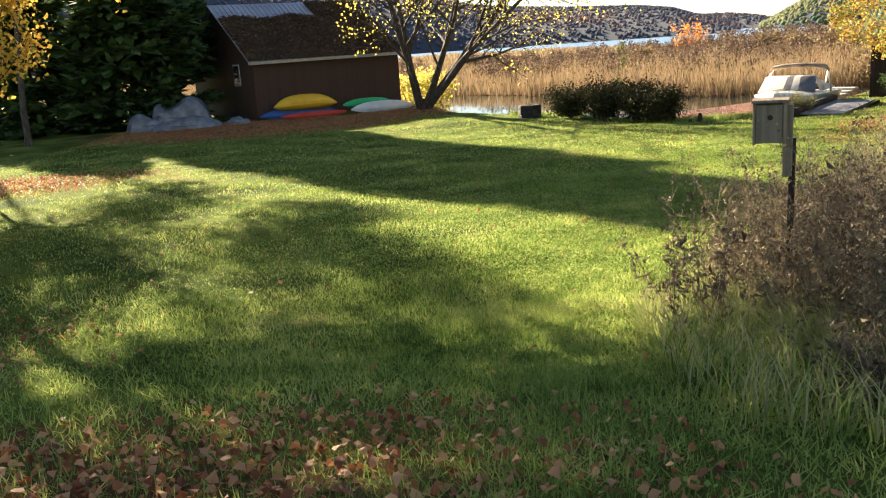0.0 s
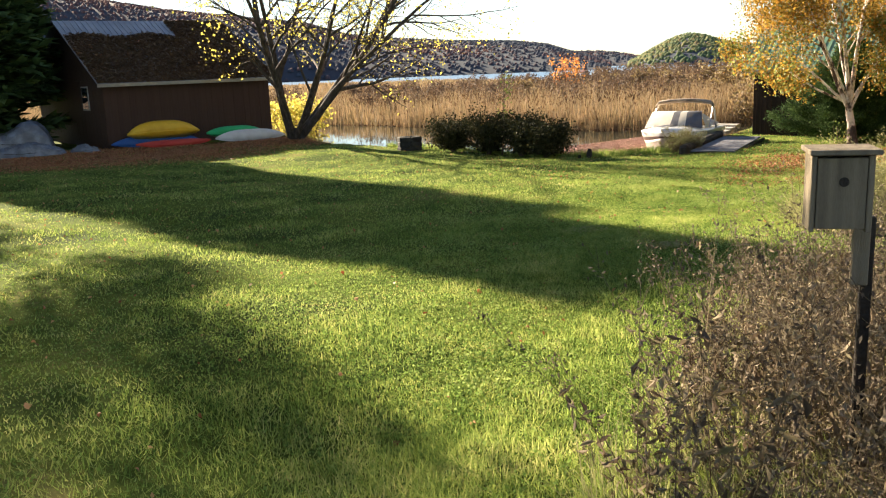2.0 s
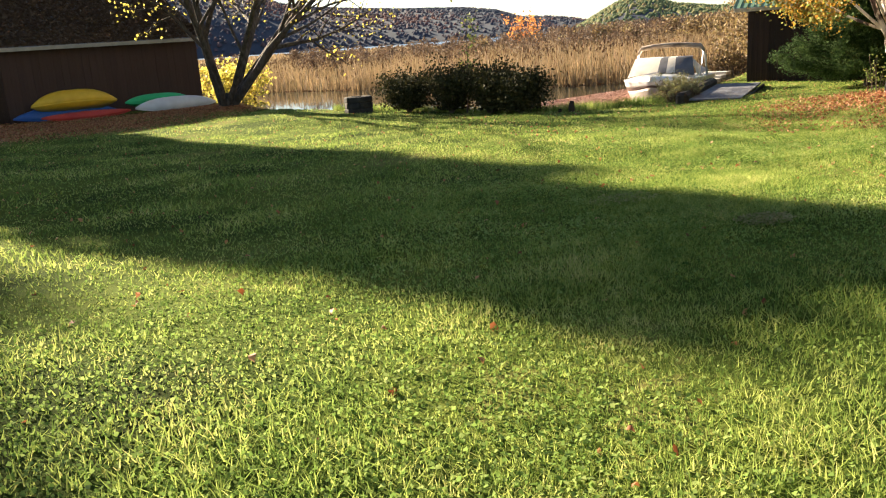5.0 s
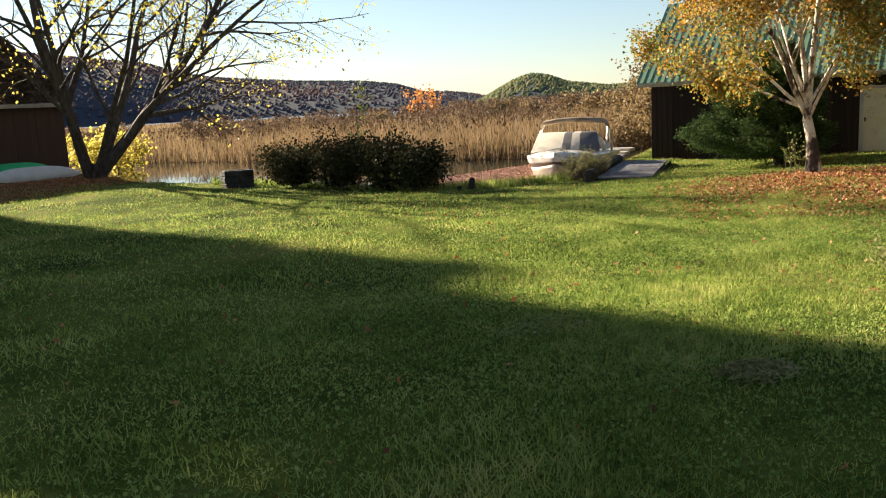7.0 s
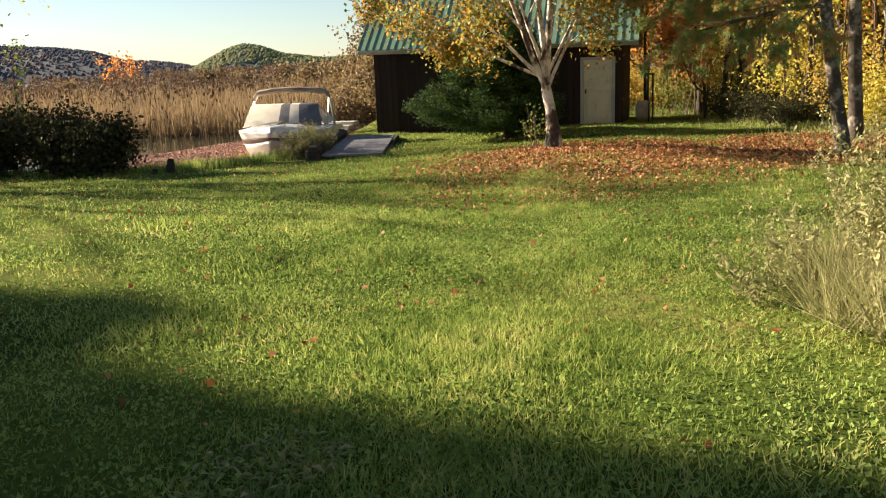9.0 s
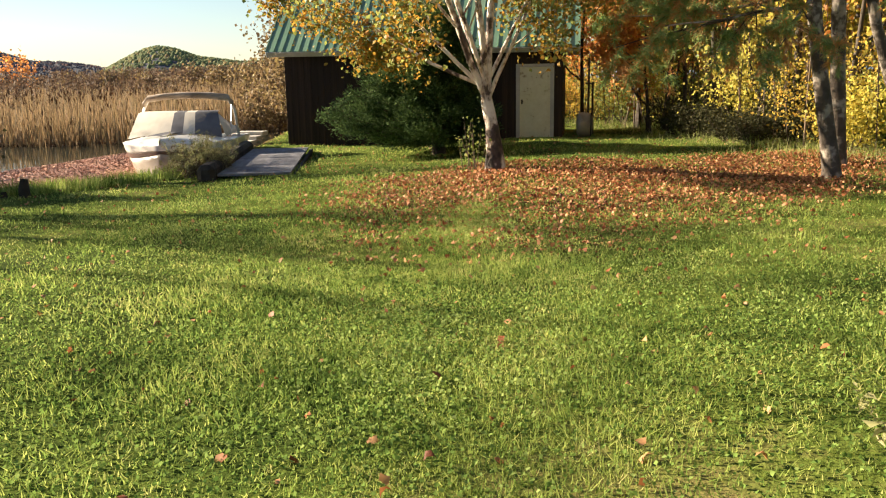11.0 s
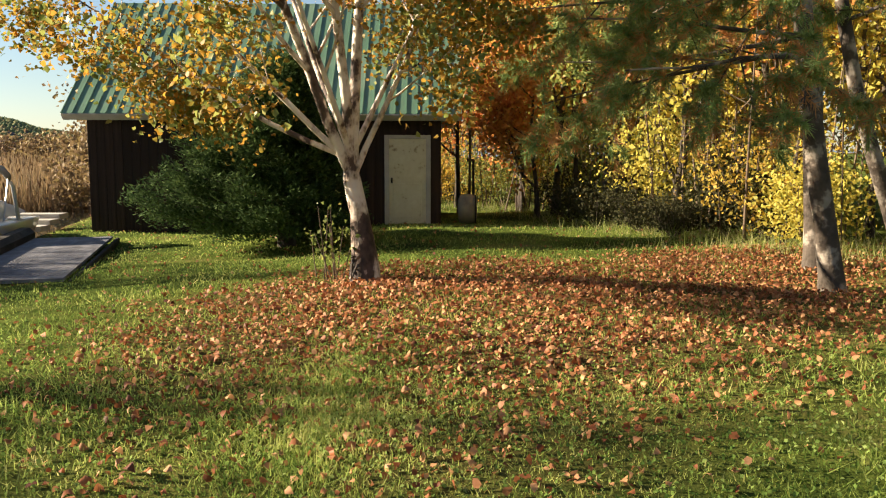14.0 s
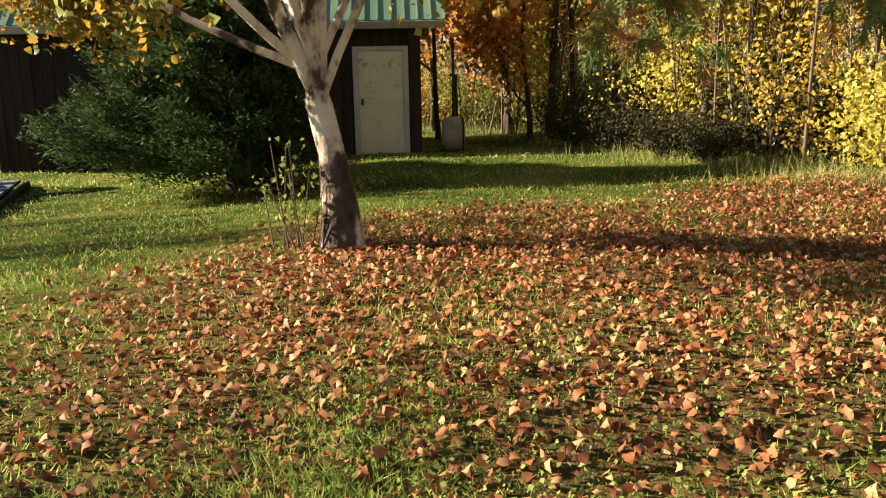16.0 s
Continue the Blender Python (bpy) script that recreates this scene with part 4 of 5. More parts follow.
# ---- boathouse ----
house = tagged(new("boathouse"), "dark brown boathouse with a leaf-strewn grey metal roof by the water", "boathouse")
house.matrix_world = frame_at(-9.49, 45.57, 30)
SW, SD, SZ, SE, SR = 8.79, 12.0, -1.75, 1.58, 4.7
box_part("wall", (0, 0, SZ), (SW, .12, SE), BROWN_WALL, house)
box_part("wall", (0, .12, SZ), (.12, SD, SE), BROWN_WALL, house)
box_part("wall", (SW - .12, .12, SZ), (SW, SD, SE), BROWN_WALL, house)
box_part("wall", (.12, SD - .12, SZ), (SW - .12, SD, SE), BROWN_WALL, house)
for gxx in (0.0, SW - .12):
    raw("gable", [(gxx, 0, SE), (gxx + .12, 0, SE), (gxx + .12, SD, SE), (gxx, SD, SE), (gxx, SD / 2, SR - .1), (gxx + .12, SD / 2, SR - .1)],
        [(0, 4, 5, 1), (3, 2, 5, 4), (0, 3, 4), (1, 5, 2)], BROWN_WALL, house)
planking(house, [(0, SW)], -.002, SZ + .02, SE - .02, .3, BROWN_WALL, 7, .006, .018)
side_wall = new("side_cladding")
side_wall.parent = house
side_wall.matrix_basis = pose(-.002, SD, 0, 0, 0, -90)
planking(side_wall, [(0, SD)], -.002, SZ + .02, SE - .02, .3, BROWN_WALL, 8, .006, .018)
win = box_part("window_frame", (-.06, 2.2, .1), (-.025, 3.3, 1.3), TRIM, house)
box_part("pane", (-.075, 2.28, .18), (-.062, 3.22, 1.22), GLASS, win)
slope2 = math.atan2(SR - SE, SD / 2)
run2 = math.hypot(SR - SE, SD / 2) + .5
for side in (0, 1):
    bm = bmesh.new()
    m = pose(0, SD / 2, SR) @ pose(0, 0, 0, 0, 0, 180 * side) @ (pose(-SW, 0, 0) if side else pose(0, 0, 0)) @ pose(0, 0, 0, math.degrees(slope2))
    slab(bm, (-.35, -run2, 0), (SW + .35, 0, .04), 0, m)
    roof = part("roof", bm, GREY_METAL, house)
    bm = bmesh.new()
    for k in range(34):
        xx = -.35 + k * (SW + .66) / 33
        slab(bm, (xx, -run2, .042), (xx + .03, 0, .07), 0, m)
    part("roof_ribs", bm, GREY_METAL, roof)
    box_part("fascia", (-.35, -run2 - .03, -.12), (SW + .35, -run2, .05), TRIM, house, m=m)

# ---- boat ----
def rings_mesh(name, rings, mat, parent, label="", closed=True, caps=True, smooth=True):
    V = [p for r in rings for p in r]
    k = len(rings[0])
    f = []
    for i in range(len(rings) - 1):
        for j in range(k if closed else k - 1):
            j2 = (j + 1) % k
            f.append((i * k + j, i * k + j2, (i + 1) * k + j2, (i + 1) * k + j))
    if caps:
        f.append(tuple(range(k))[::-1])
        f.append(tuple((len(rings) - 1) * k + j for j in range(k)))
    return raw(name, V, f, mat, parent, label, smooth)


boat = tagged(new("motor_boat"), "white motor boat with beige canvas cover, moored in leafy water", "boat")
boat.matrix_world = pose(16.55, 36.75, WATER_Z - .1, 0, 0, -128) @ Matrix.Diagonal((1.04, 1.12, 1.03, 1))
def hull_ring(s, lo, hi, grow=0.0):
    w = 1.15 * (1 - max(0, (s - .5) / .5) ** 2.8) + .015 + grow
    zt = .78 + .12 * s
    zb = -.25 + .5 * max(0, (s - .75) / .25) ** 2
    x_ = .3 + s * 5.0
    f = lambda u: (w * (.55 + .45 * u ** .6), zb + (zt - zb) * u)
    us = [lo + (hi - lo) * k / 5 for k in range(6)]
    right = [(x_, f(u)[0], f(u)[1]) for u in us]
    left = [(x_, -f(u)[0], f(u)[1]) for u in reversed(us)]
    return right + left


SS = [0, .1, .25, .4, .5, .6, .7, .8, .88, .94, .98, 1.0]
rings_mesh("hull", [hull_ring(s, 0, .7) for s in SS], HULL_LOW, boat)
rings_mesh("hull_band", [hull_ring(s, .7, .8, .012) for s in SS], HULL_DARK, boat, "dark band round the hull")
rings_mesh("gunwale", [hull_ring(s, .8, 1, .02) for s in SS], HULL, boat)
def deck_half(s):
    return 1.15 * (1 - max(0, (s - .5) / .5) ** 2.8) + .02


bm = bmesh.new()
grid = []
for s in np.linspace(0, 1, 15):
    w_, zt = deck_half(s), .78 + .12 * s
    grid.append([bm.verts.new((.3 + s * 5.0, w_ * u, zt + .26 * (1 - u * u) * min(1, max(0, (s - .3) * 3)) * (1 - .5 * s))) for u in np.linspace(-1, 1, 9)])
for a, b in zip(grid, grid[1:]):
    for j in range(8):
        bm.faces.new((a[j], b[j], b[j + 1], a[j + 1]))
part("deck", bm, HULL, boat, "", True)
rings_mesh("canvas_cover", [[(s, -w_, .9), (s - k, -w_ * .82, .9 + h), (s - k, 0, .96 + h), (s - k, w_ * .82, .9 + h), (s, w_, .9)] for s, w_, h, k in
           ((.5, .98, .12, 0), (1.2, 1.0, .2, 0), (2.2, .98, .42, 0), (2.9, .95, .58, 0))], CANVAS, boat, "beige canvas cover", closed=False, caps=False)
for y0, y1, m_, nm in ((-1.0, -.06, CANVAS, "beige canvas panel"), (-.06, .2, CANVAS_GREY, "dark canvas strip"), (.2, .45, CANVAS, "beige canvas strip"), (.45, 1.0, CANVAS_GREY, "grey covered windscreen")):
    rings_mesh("windscreen_panel", [[(3.72 + .22 * (1 - y_ * y_), y_ * 1.0, .93 + .12 * (1 - y_ * y_)), (3.2 + .15 * (1 - y_ * y_), y_ * .86, 1.5), (2.9, y_ * .84, 1.53)] for y_ in np.linspace(y0, y1, 5)], m_, boat, nm, closed=False, caps=False)
rings_mesh("deck_flap", [[(3.9 + .14 * k, y_ - .05 * k, 1.09 - .008 * k) for k in range(6)] for y_ in (-.16, .0, .12)], CANVAS_GREY, boat, "dark canvas flap on the deck", closed=False, caps=False)
V, F_ = tubes([[((1.7, -1.08, .8), .035), ((1.9, -1.05, 1.5), .035), ((1.95, -.9, 1.78), .035), ((1.95, 0, 1.86), .035), ((1.95, .9, 1.78), .035), ((1.9, 1.05, 1.5), .035), ((1.7, 1.08, .8), .035)],
               [((2.5, -1.0, .85), .02), ((1.95, -1.0, 1.65), .02)], [((2.5, 1.0, .85), .02), ((1.95, 1.0, 1.65), .02)]], 8)
raw("arch_frame", V, F_, STEEL, boat, "bright metal arch", True)
rings_mesh("folded_canopy", [[(1.95 + .14 * math.cos(a), y_, zc + .085 * math.sin(a)) for a in np.arange(8) * math.pi / 4] for y_, zc in
           ((-1.02, 1.66), (-.92, 1.8), (-.5, 1.86), (0, 1.88), (.5, 1.86), (.92, 1.8), (1.02, 1.66))], ROLL, boat, "rolled brown canopy")

# ---- ramp, dock, by the barn ----
ramp = tagged(new("boat_ramp"), "weathered grey board ramp with dark timber edge beside the barn", "ramp")
ramp.matrix_world = pose(12.72, 29.05, -1.62, 0, 0, -38)
for k in range(21):
    bm = bmesh.new()
    slab(bm, (0, k * .26, 0), (1.4, k * .26 + .25, .05), .006)
    part("plank", bm, DOCK_WOOD, ramp)
for xx in (-.36, 1.42):
    bm = bmesh.new()
    slab(bm, (xx, -.2, -.15), (xx + (.34 if xx < 0 else .08), 5.7, .24 if xx < 0 else .0), .09 if xx < 0 else .02)
    part("edge_timber", bm, DARK_TIMBER, ramp)
dock = tagged(new("dock_steps"), "pale wooden steps at the barn's waterside corner", "dock")
dock.matrix_world = pose(17.3, 36.1, -1.72, 0, 0, -52)
for k in range(3):
    box_part("step", (-.9, k * .5, k * .1), (.3, k * .5 + .48, k * .1 + .12), TRIM, dock)
post = tagged(new("mooring_post"), "short rotten stump post on the bank", "post")
post.location = (9.4, 29.6, hz(9.4, 29.6) - .05)
V, F_ = tubes([[((0, 0, -.2), .1), ((0, 0, .2), .09), ((.02, 0, .36), .06)], [((-.3, .1, -.2), .07), ((-.3, .1, .16), .05)]], 8)
raw("stump", V, F_, DARK_TIMBER, post)

# ---- nest box ----
nest = tagged(new("nest_box"), "weathered grey wooden nest box on a post among dead weeds", "nest box")
nest.matrix_world = pose(2.31, 5.72, -.01, 0, 0, -24) @ Matrix.Diagonal((.87, .87, .87, 1))
NB = .835
for nm, lo, hi in (("front_board", (-.108, -.12, NB), (.083, -.098, NB + .3)), ("back_board", (-.125, .075, NB - .02), (.12, .1, NB + .31)), ("side_board", (-.132, -.115, NB - .015), (-.111, .074, NB + .31)),
                   ("side_board", (.087, -.115, NB - .015), (.112, .074, NB + .31)), ("floor_board", (-.108, -.095, NB), (.084, .073, NB + .02)), ("lid", (-.145, -.15, NB + .313), (.13, .12, NB + .335))):
    box_part(nm, lo, hi, NEST_WOOD, nest, bevel=.003)
bm = bmesh.new()
bmesh.ops.create_circle(bm, cap_ends=True, segments=20, radius=.02, matrix=pose(-.005, -.1225, NB + .2, 90))
part("entrance_hole", bm, DARK_TIMBER, nest, "faint plugged round entrance")
box_part("mounting_board", (.085, .105, NB - .3), (.16, .13, NB + .28), NEST_WOOD, nest)
box_part("post", (.135, .132, -.95), (.185, .18, NB + .01), DARK_TIMBER, nest, "dark square post")

# ---- hedge, fire box, craft by the boathouse ----
for i, (x_, y_, h_, r_) in enumerate([(5.7, 35.0, 1.25, 1.0), (6.8, 33.4, 1.35, 1.0), (7.7, 32.0, 1.35, .9), (8.3, 30.9, 1.1, .8)]):
    woody("bank_bush", x_, y_, "dense dark round bush on the water's edge", "bush", 300 + i, h_, .03, True, DARK_LEAF, 6500, .09, stems=9, fan=.75, level=1, kids=6, ratio=.55, puff=.2, clear=.05, angle=55,
          group="bushes along the bank", bark=TWIG)
woody("sapling", 7.2, 33.0, "thin bare sapling rising out of the bushes", "tree", 320, 2.8, .03, True, LEAF_GREEN, 130, .1, level=1, kids=9, ratio=.3, clear=.4, bark=TWIG, puff=.12)
firebox = tagged(new("fire_box"), "low dark stone fire box at the water's edge", "fire pit")
firebox.matrix_world = pose(4.2, 36.6, hz(4.2, 36.6), 0, 0, -12)
frs = np.random.default_rng(9)
for k in range(21):
    bm = bmesh.new()
    a = (k % 7) / 7 * 2 * math.pi
    slab(bm, (-.2, -.12, 0), (.2, .12, .2), .03, pose(.36 * math.cos(a), .3 * math.sin(a), (k // 7) * .2 - .04, 0, 0, math.degrees(a) + 90 + frs.uniform(-9, 9)))
    part("stone", bm, STONE, firebox)


def kayak(name, label, mat, m, length=3.2, width=.72, depth=.34):
    """An upturned hull with its keel line up and a coaming below."""
    root = tagged(new(name), label, "kayak", "boats lying by the boathouse")
    root.matrix_world = m
    rs = []
    for s in np.linspace(-1, 1, 17):
        w_ = width / 2 * (1 - abs(s) ** 2.6) + .015
        h_ = depth * (1 - abs(s) ** 3) + .03
        z0 = .16 * abs(s) ** 3
        rs.append([(s * length / 2, w_ * math.cos(a), z0 + h_ * math.sin(a) ** .8) for a in np.linspace(0.001, math.pi - .001, 9)])
    rings_mesh("hull", rs, mat, root)
    rings_mesh("rim", [[(q[0][0], q[0][1] + .02, q[0][2]), (q[0][0], q[0][1] + .02, q[0][2] - .04), (q[-1][0], q[-1][1] - .02, q[-1][2] - .04), (q[-1][0], q[-1][1] - .02, q[-1][2])] for q in rs], mat, root)
    V, F_ = tubes([[((-length / 2 + .1, 0, depth * .4), .012), ((-length / 2 - .05, 0, .1), .012)]], 6)
    raw("grab_loop", V, F_, DARK_TIMBER, root)
    return root


def on_grass(x, y, up=0.0, rz=0.0, rx=0.0, ry=0.0):
    return pose(x, y, hz(x, y) + up, rx, ry, rz)


kayak("kayak", "yellow kayak upturned against the boathouse", KAYAK_YELLOW, on_grass(-6.9, 45.9, .5, 22, -30), 3.5, .9, .75)
kayak("kayak", "blue kayak lying against the boathouse wall", KAYAK_BLUE, on_grass(-7.4, 46.2, .02, 22), 4.2, .7, .5)
kayak("kayak", "red kayak lying flat in front of the yellow one", KAYAK_RED, on_grass(-6.4, 45.4, .02, 20), 3.6, .65, .26)
kayak("kayak", "green kayak upturned behind the white dinghy", KAYAK_GREEN, on_grass(-3.6, 46.6, .35, 20, -15), 2.8, .75, .42)
kayak("dinghy", "chalky white dinghy lying upturned on the bank", CANOE_WHITE, on_grass(-2.75, 45.6, .05, 12), 3.4, .9, .5)
# gear under tarpaulins
tr_ = np.random.default_rng(31)
for i, (x_, y_, w_, d_, h_, r_) in enumerate([(-13.4, 45.0, 3.0, 1.6, 1.35, 12), (-12.7, 43.5, 3.3, 1.1, .55, 5), (-10.2, 43.9, 1.2, .6, .35, -20), (-14.9, 43.6, 1.8, 1.2, .8, 30)]):
    root = tagged(new("covered_gear"), "heap of gear under a creased silvery tarpaulin in the shade", "tarpaulin heap", "covered gear by the spruces")
    root.matrix_world = on_grass(x_, y_, -.05, r_)
    bm = bmesh.new()
    bmesh.ops.create_grid(bm, x_segments=22, y_segments=16, size=.5)
    for v in bm.verts:
        u, w2 = abs(v.co.x) * 2, abs(v.co.y) * 2
        top = (1 - u ** 9) * (1 - w2 ** 9)
        v.co = Vector((v.co.x * w_ * 1.05, v.co.y * d_ * 1.05, h_ * top * (1 + .18 * math.sin(v.co.x * 9 + i)) + tr_.normal(0, .03)))
    part("tarpaulin", bm, TARP, root)
    V, F_ = tubes([[((-w_ * .5, -d_ * .4, h_ * .5), .012), ((0, -d_ * .53, h_ * .42), .012), ((w_ * .5, -d_ * .4, h_ * .5), .012)]], 6)
    raw("cord", V, F_, DARK_TIMBER, root)


# ---- weeds by the nest box ----
def weed_patch(name, label, zones, seed, n, hmin, hmax, stem_mat, head_mat, heads, head_size=.03, lean=.3):
    rg = np.random.default_rng(seed)
    root = tagged(new(name), label, "weeds", kind="stuff")
    X, Y, R_ = [], [], []
    for cx, cy, rx, ry, k in zones:
        a, r = rg.uniform(0, 2 * math.pi, int(n * k)), np.sqrt(rg.uniform(0, 1, int(n * k)))
        r = r * (1 + .3 * np.sin(a * 3 + cx) + .2 * np.sin(a * 7))
        R_.append(r)
        X.append(cx + rx * r * np.cos(a))
        Y.append(cy + ry * r * np.sin(a))
    X, Y = np.concatenate(X), np.concatenate(Y)
    Z = H(X, Y)
    paths, tipsl, low = [], [], []
    for x_, y_, z_, r_ in zip(X, Y, Z, np.concatenate(R_)):
        h = rg.uniform(hmin, hmax) * (1.1 - .5 * min(1.2, r_) ** 2)
        d = rg.normal(0, lean, 2)
        ps = [((x_ + d[0] * h * u ** 1.5, y_ + d[1] * h * u ** 1.5, z_ + h * u), .0028 * (1.3 - u)) for u in (0, .4, .75, 1)]
        paths.append(ps)
        for b in range(8):
            u = rg.uniform(.5, .98)
            p = np.array([x_ + d[0] * h * u ** 1.5, y_ + d[1] * h * u ** 1.5, z_ + h * u])
            q = p + (d[0] * .06 * h, d[1] * .06 * h, .07 * h) + rg.normal(0, .075, 3) * h * (1.35 - u)
            paths.append([(p, .0016), (q, .0008)])
            tipsl += [p + (q - p) * v for v in (.4, .7, 1)]
        tipsl += [np.array(ps[-1][0]), np.array(ps[-1][0]) - (0, 0, .05)]
        low += [np.array([x_ + d[0] * h * u ** 1.5, y_ + d[1] * h * u ** 1.5, z_ + h * u]) for u in rg.uniform(.12, .75, 9)]
    V, F_ = tubes(paths, 3)
    raw("stems", V, F_, stem_mat, root, kind="stuff")
    T = np.array(tipsl)
    c = T[rg.integers(0, len(T), heads)] + rg.normal(0, .022, (heads, 3))
    V, F_ = leaves(rg, c, head_size, wide=.2, droop=-.7)
    raw("seed_heads", V, F_, head_mat, root, kind="stuff")
    c = np.repeat(np.array(low), 2, 0)
    c = c + rg.normal(0, .025, c.shape)
    V, F_ = leaves(rg, c, .075, wide=.13, droop=.5)
    raw("withered_foliage", V, F_, stem_mat, root, kind="stuff")
    return root


WZONES = [(3.1, 6.0, .85, 1.4, 1.1), (4.3, 8.2, 1.0, 1.3, .7), (2.65, 4.4, .65, .95, .7), (4.7, 5.6, 1.5, 3.0, .9), (2.7, 7.2, .4, .7, .12), (1.9, 6.0, .4, .9, .07)]
weed_patch("dead_weeds", "tangle of brown dead weeds round the nest box", WZONES, 41, 620, .45, 1.4, WEED, WEED_HEAD, 70000, .026, .34)
rng = np.random.default_rng(42)


def scatter(zones, n):
    X, Y = [], []
    for cx, cy, rx, ry, k in zones:
        a, r = rng.uniform(0, 2 * math.pi, int(n * k)), np.sqrt(rng.uniform(0, 1, int(n * k)))
        X.append(cx + rx * r * np.cos(a))
        Y.append(cy + ry * r * np.sin(a))
    return np.concatenate(X), np.concatenate(Y)


x, y = scatter(WZONES, 9000)
V, F_ = blades(rng, x, y, H(x, y) - .01, rng.uniform(.1, .5, len(x)), .008, .9)
raw("long_dry_grass", V, F_, STRAW, kind="stuff")
x, y = scatter(WZONES, 8000)
V, F_ = blades(rng, x, y, H(x, y) - .01, rng.uniform(.1, .38, len(x)), .009, .9)
raw("long_green_grass", V, F_, GRASS, kind="stuff")
for nm, mt, cnt in (("arching_green_grass", GRASS, 3200), ("arching_dry_grass", STRAW, 3200)):
    x, y = scatter(WZONES + [(1.9, 4.2, .7, 1.3, .25)], cnt)
    V, F_ = arched(rng, x, y, H(x, y) - .01, rng.uniform(.15, .45, len(x)), .008)
    raw(nm, V, F_, mt, kind="stuff")
GZONES = [(8.6, 14.0, 1.1, 1.0, 1), (9.8, 13.0, 1.8, 1.5, 1)]
weed_patch("golden_weeds", "pale yellow tufts of tall weeds at the lawn's edge", GZONES, 43, 420, .5, 1.3, STRAW, STRAW, 34000, .032, .35)
x, y = scatter(GZONES, 12000)
V, F_ = blades(rng, x, y, H(x, y) - .01, rng.uniform(.1, .6, len(x)), .01, .95)
raw("tall_straw_grass", V, F_, STRAW, kind="stuff")

# ---- lawn ----
def lawn_points(n, keep):
    """Places on the lawn, thicker along the strip that is walked."""
    pts = []
    strip = [(0, 0), (.5, 4), (1, 8), (2.5, 11), (5, 14.5), (7, 17), (10, 20), (13, 22)]
    sx, sy = np.array([s[0] for s in strip]), np.array([s[1] for s in strip])
    u = rng.uniform(0, len(strip) - 1, n)
    i = u.astype(int)
    f = u - i
    far = rng.exponential(4.2, n)
    a = rng.uniform(0, 2 * math.pi, n)
    x = sx[i] + (sx[np.minimum(i + 1, len(strip) - 1)] - sx[i]) * f + np.cos(a) * far
    y = sy[i] + (sy[np.minimum(i + 1, len(strip) - 1)] - sy[i]) * f + np.sin(a) * far
    far_n = n // 2
    x = np.concatenate([x, rng.uniform(-16, 26, far_n)])
    y = np.concatenate([y, rng.uniform(6, 45, far_n)])
    ok = (beyond(x, y, SHORE) < -.15) & (rng.uniform(0, 1, len(x)) > keep * litter(x, y))
    ok &= x < np.interp(y, [10, 15, 19, 21.5, 24.5, 28, 33, 40], [18.5, 20, 20, 20.5, 23, 25, 28, 30])
    return x[ok], y[ok]


x, y = lawn_points(470000, .3)
dist = np.sqrt((x - np.interp(y, [0, 8, 14, 22], [0, 1, 5, 13])) ** 2 + np.maximum(0, y - 20) ** 2)
patch = np.sin(x * 1.7 + np.sin(y * 1.3)) * np.sin(y * 1.9 + np.cos(x * .8))
V, F_ = blades(rng, x, y, H(x, y) - .008, np.maximum(.026, .036 + .018 * (y < 9) + .024 * patch * np.clip(y / 9, .3, 1)) * rng.uniform(.4, 1.8, len(x)), .0085 + .0011 * np.minimum(dist, 14), .95)
raw("lawn_grass", V, F_, GRASS, kind="stuff")
x, y = lawn_points(330000, .6)
k = rng.uniform(0, 1, len(x)) < (.5 + .5 * np.sin(x * .9 + 2) * np.sin(y * .7)) * np.clip((y - 3) / 7, .12, 1)
x, y = x[k], y[k]
V, F_ = leaves(rng, np.stack([x, y, H(x, y) + rng.uniform(.012, .055, len(x))], 1), .022, up=.35, wide=.5)
raw("clover", V, F_, CLOVER, kind="stuff")
# fallen leaves: thick in the litter, thin elsewhere
x, y = rng.uniform(-16, 24, 800000), rng.uniform(-2, 46, 800000)
k = (rng.uniform(0, 1, len(x)) < litter(x, y) ** 1.2 * .85 + .006 * (1 + 1.6 * (y > 16) * (x > 6))) & (beyond(x, y, SHORE) < 0)
x, y = x[k], y[k]
V, F_ = fallen(rng, np.stack([x, y, H(x, y) + rng.uniform(.0, .045, len(x))], 1), .05, .2)
raw("fallen_leaves", V, F_, FALLEN, kind="stuff")
# matted straw where the turf has died back
x, y = scatter([(5.0, 13.45, .26, .2, 1), (4.4, 15.0, .36, .25, .6)], 420)
V, F_ = leaves(rng, np.stack([x, y, H(x, y) + rng.uniform(.015, .05, len(x))], 1), .06, up=.7, wide=.08)
raw("matted_straw", V, F_, STRAW, kind="stuff")
# leaves afloat before the boat
x, y = rng.uniform(7, 17, 60000), rng.uniform(29, 41, 60000)
k = (beyond(x, y, SHORE) > .2) & (beyond(x, y, [(7, 34), (10, 37), (13, 38.5), (17, 41)]) < 0) 
x, y = x[k], y[k]
V, F_ = leaves(rng, np.stack([x, y, np.full(len(x), WATER_Z + .012)], 1), .1, up=.96, wide=.45)
raw("floating_leaves", V, F_, FLOAT_LEAF, kind="stuff")
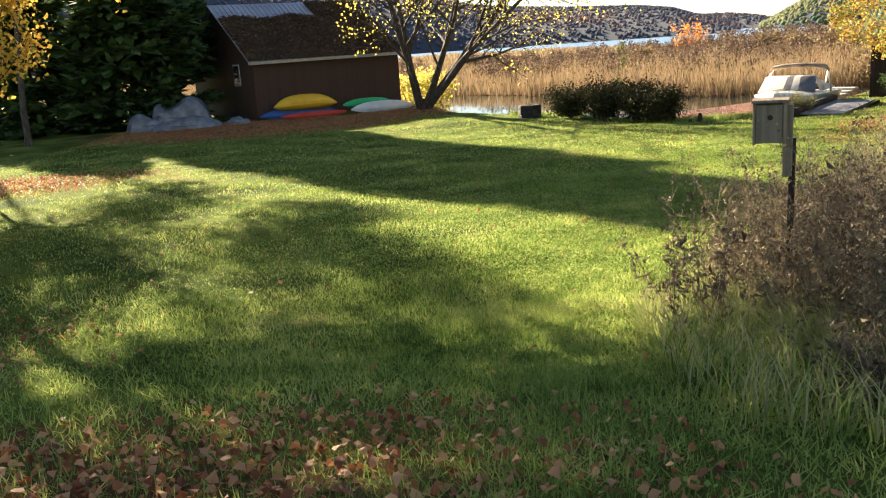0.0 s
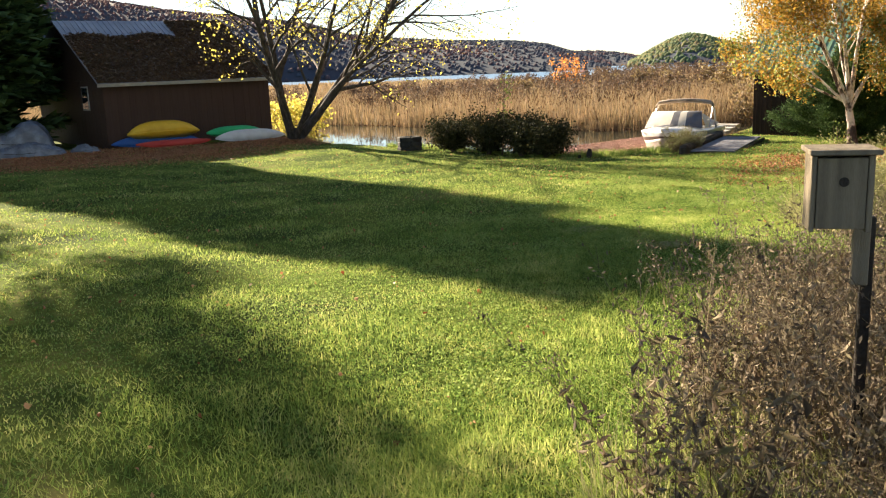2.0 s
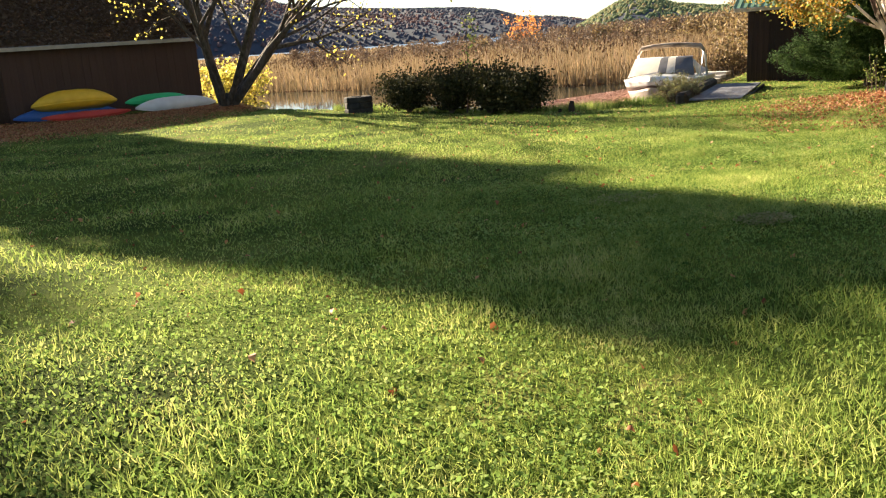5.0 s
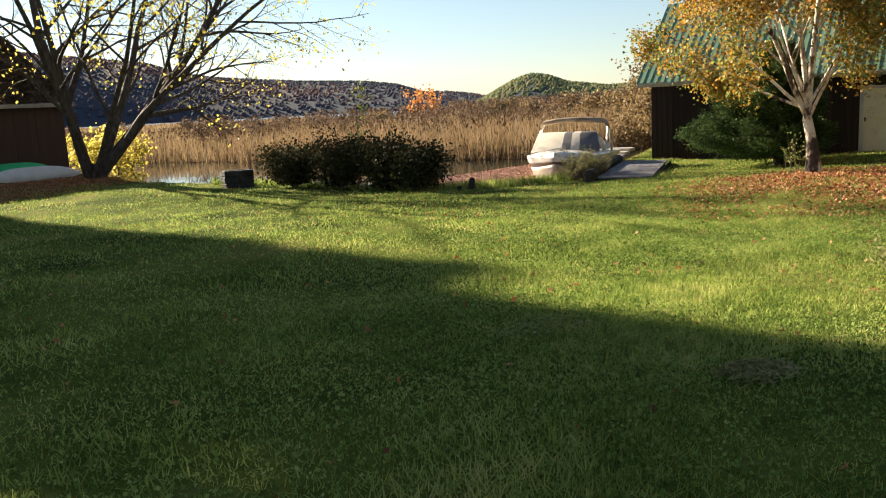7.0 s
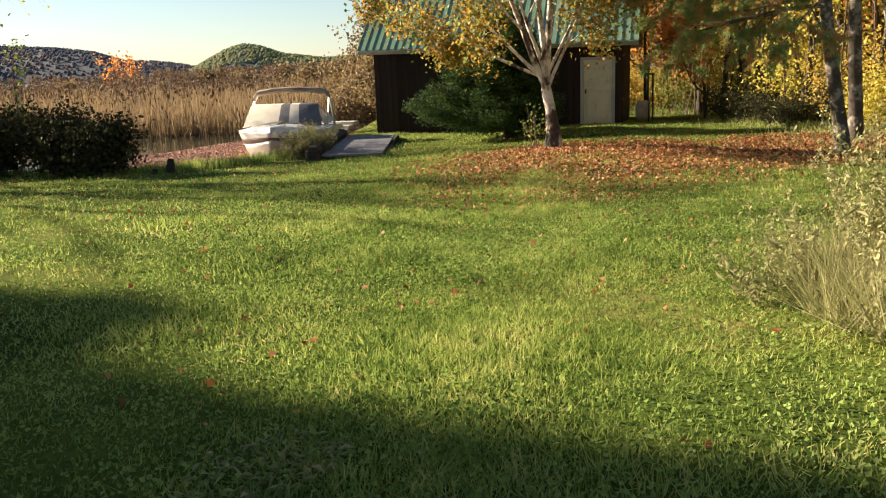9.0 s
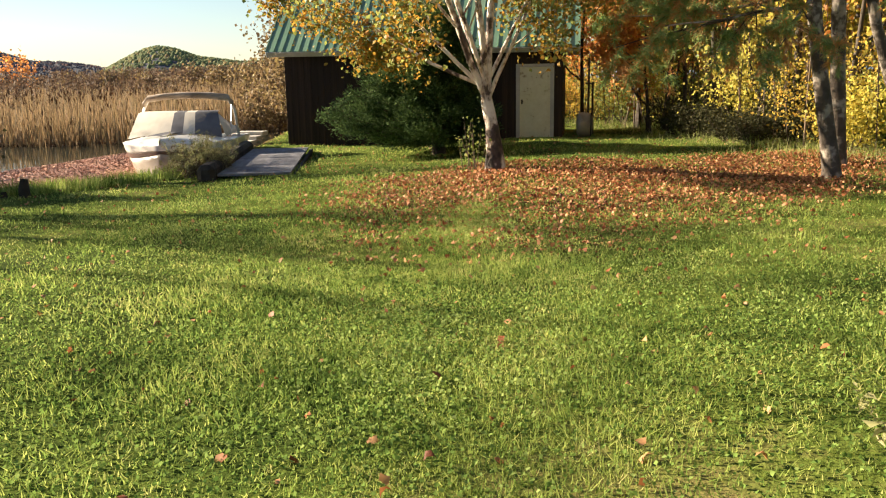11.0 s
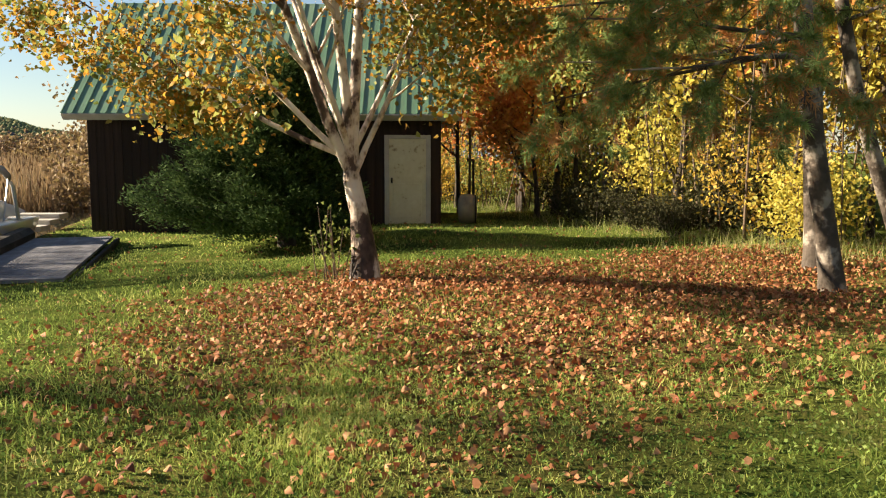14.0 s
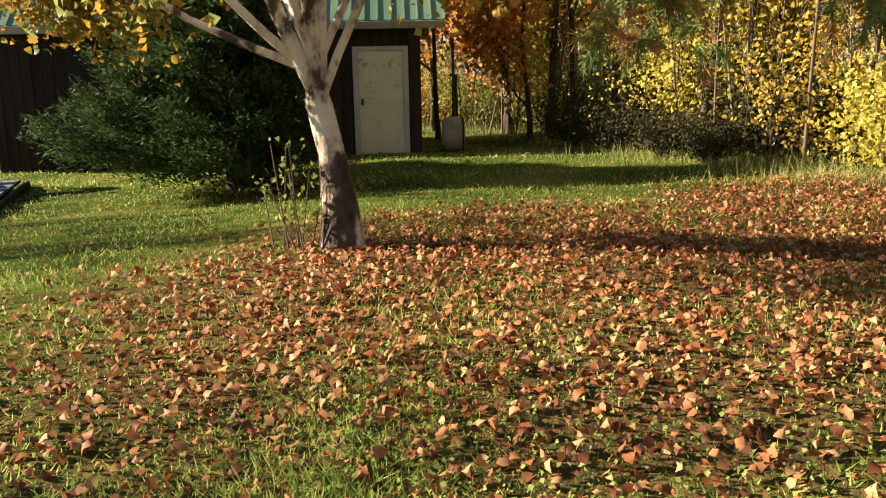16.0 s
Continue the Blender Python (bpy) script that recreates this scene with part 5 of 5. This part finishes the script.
# grey sticks and leaf drift on the boathouse roof
x, y = rng.uniform(-.3, SW + .3, 34000), rng.uniform(0, 1, 34000)
k = y < .74 + .03 * np.sin(x * 1.9) + .3 * (x > 5.6) + rng.normal(0, .015, len(x))
x, y = x[k], y[k]
m = np.array(house.matrix_world)
loc = np.stack([x, SD / 2 - (1 - y) * run2 * math.cos(slope2), SR + .07 - (1 - y) * run2 * math.sin(slope2), np.ones(len(x))], 1) @ m.T
V, F_ = leaves(rng, loc[:, :3], .16, up=.7, wide=.45)
raw("roof_leaves", V, F_, ROOF_LEAF, kind="stuff")
# weeds along the bank
x = rng.uniform(3.5, 14, 9000)
y = np.interp(x, *zip(*SHORE)) - .15 + rng.normal(0, .22, len(x))
V, F_ = blades(rng, x, y, H(x, np.minimum(y, np.interp(x, *zip(*SHORE)))) - .02, rng.uniform(.08, .3, len(x)), .02, .5)
raw("bank_grass", V, F_, GRASS, kind="stuff")
weed_patch("bank_weeds", "greenish brown weeds on the bank before the moored boat", [(13.0, 30.2, .7, .6, 1)], 44, 170, .35, .85, WEED, STRAW, 9000, .035, .3)

tank = tagged(new("round_tank"), "weathered beige round tank leaning against the barn's end", "tank")
tank.matrix_world = pose(23.35, 28.35, hz(23.35, 28.35) + .32, 0, 0, 37)
rings_mesh("shell", [[(r_ * math.cos(a), y_, r_ * math.sin(a)) for a in np.arange(20) * math.pi / 10] for y_, r_ in ((-.2, .02), (-.19, .22), (-.15, .3), (-.06, .33), (.1, .33), (.19, .3), (.23, .2), (.24, .02))], TANK_BEIGE, tank)
V, F_ = tubes([[((.31 * math.cos(a), -.155, .31 * math.sin(a)), .018) for a in np.arange(21) * math.pi / 10]], 6)
raw("rim", V, F_, DARK_TIMBER, tank)
rail = tagged(new("pole_rack"), "rough pole rack standing behind the barn's end", "rack")
rail.location = (24.6, 29.2, hz(24.6, 29.2))
for pth in ([((0, 0, -.1), .035), ((.02, 0, 2.2), .03)], [((.9, .5, -.1), .035), ((.9, .52, 1.5), .03)], [((-.5, -.3, 1.5), .03), ((1.2, .7, 1.45), .025)]):
    V, F_ = tubes([pth], 7)
    raw("pole", V, F_, BARK, rail)
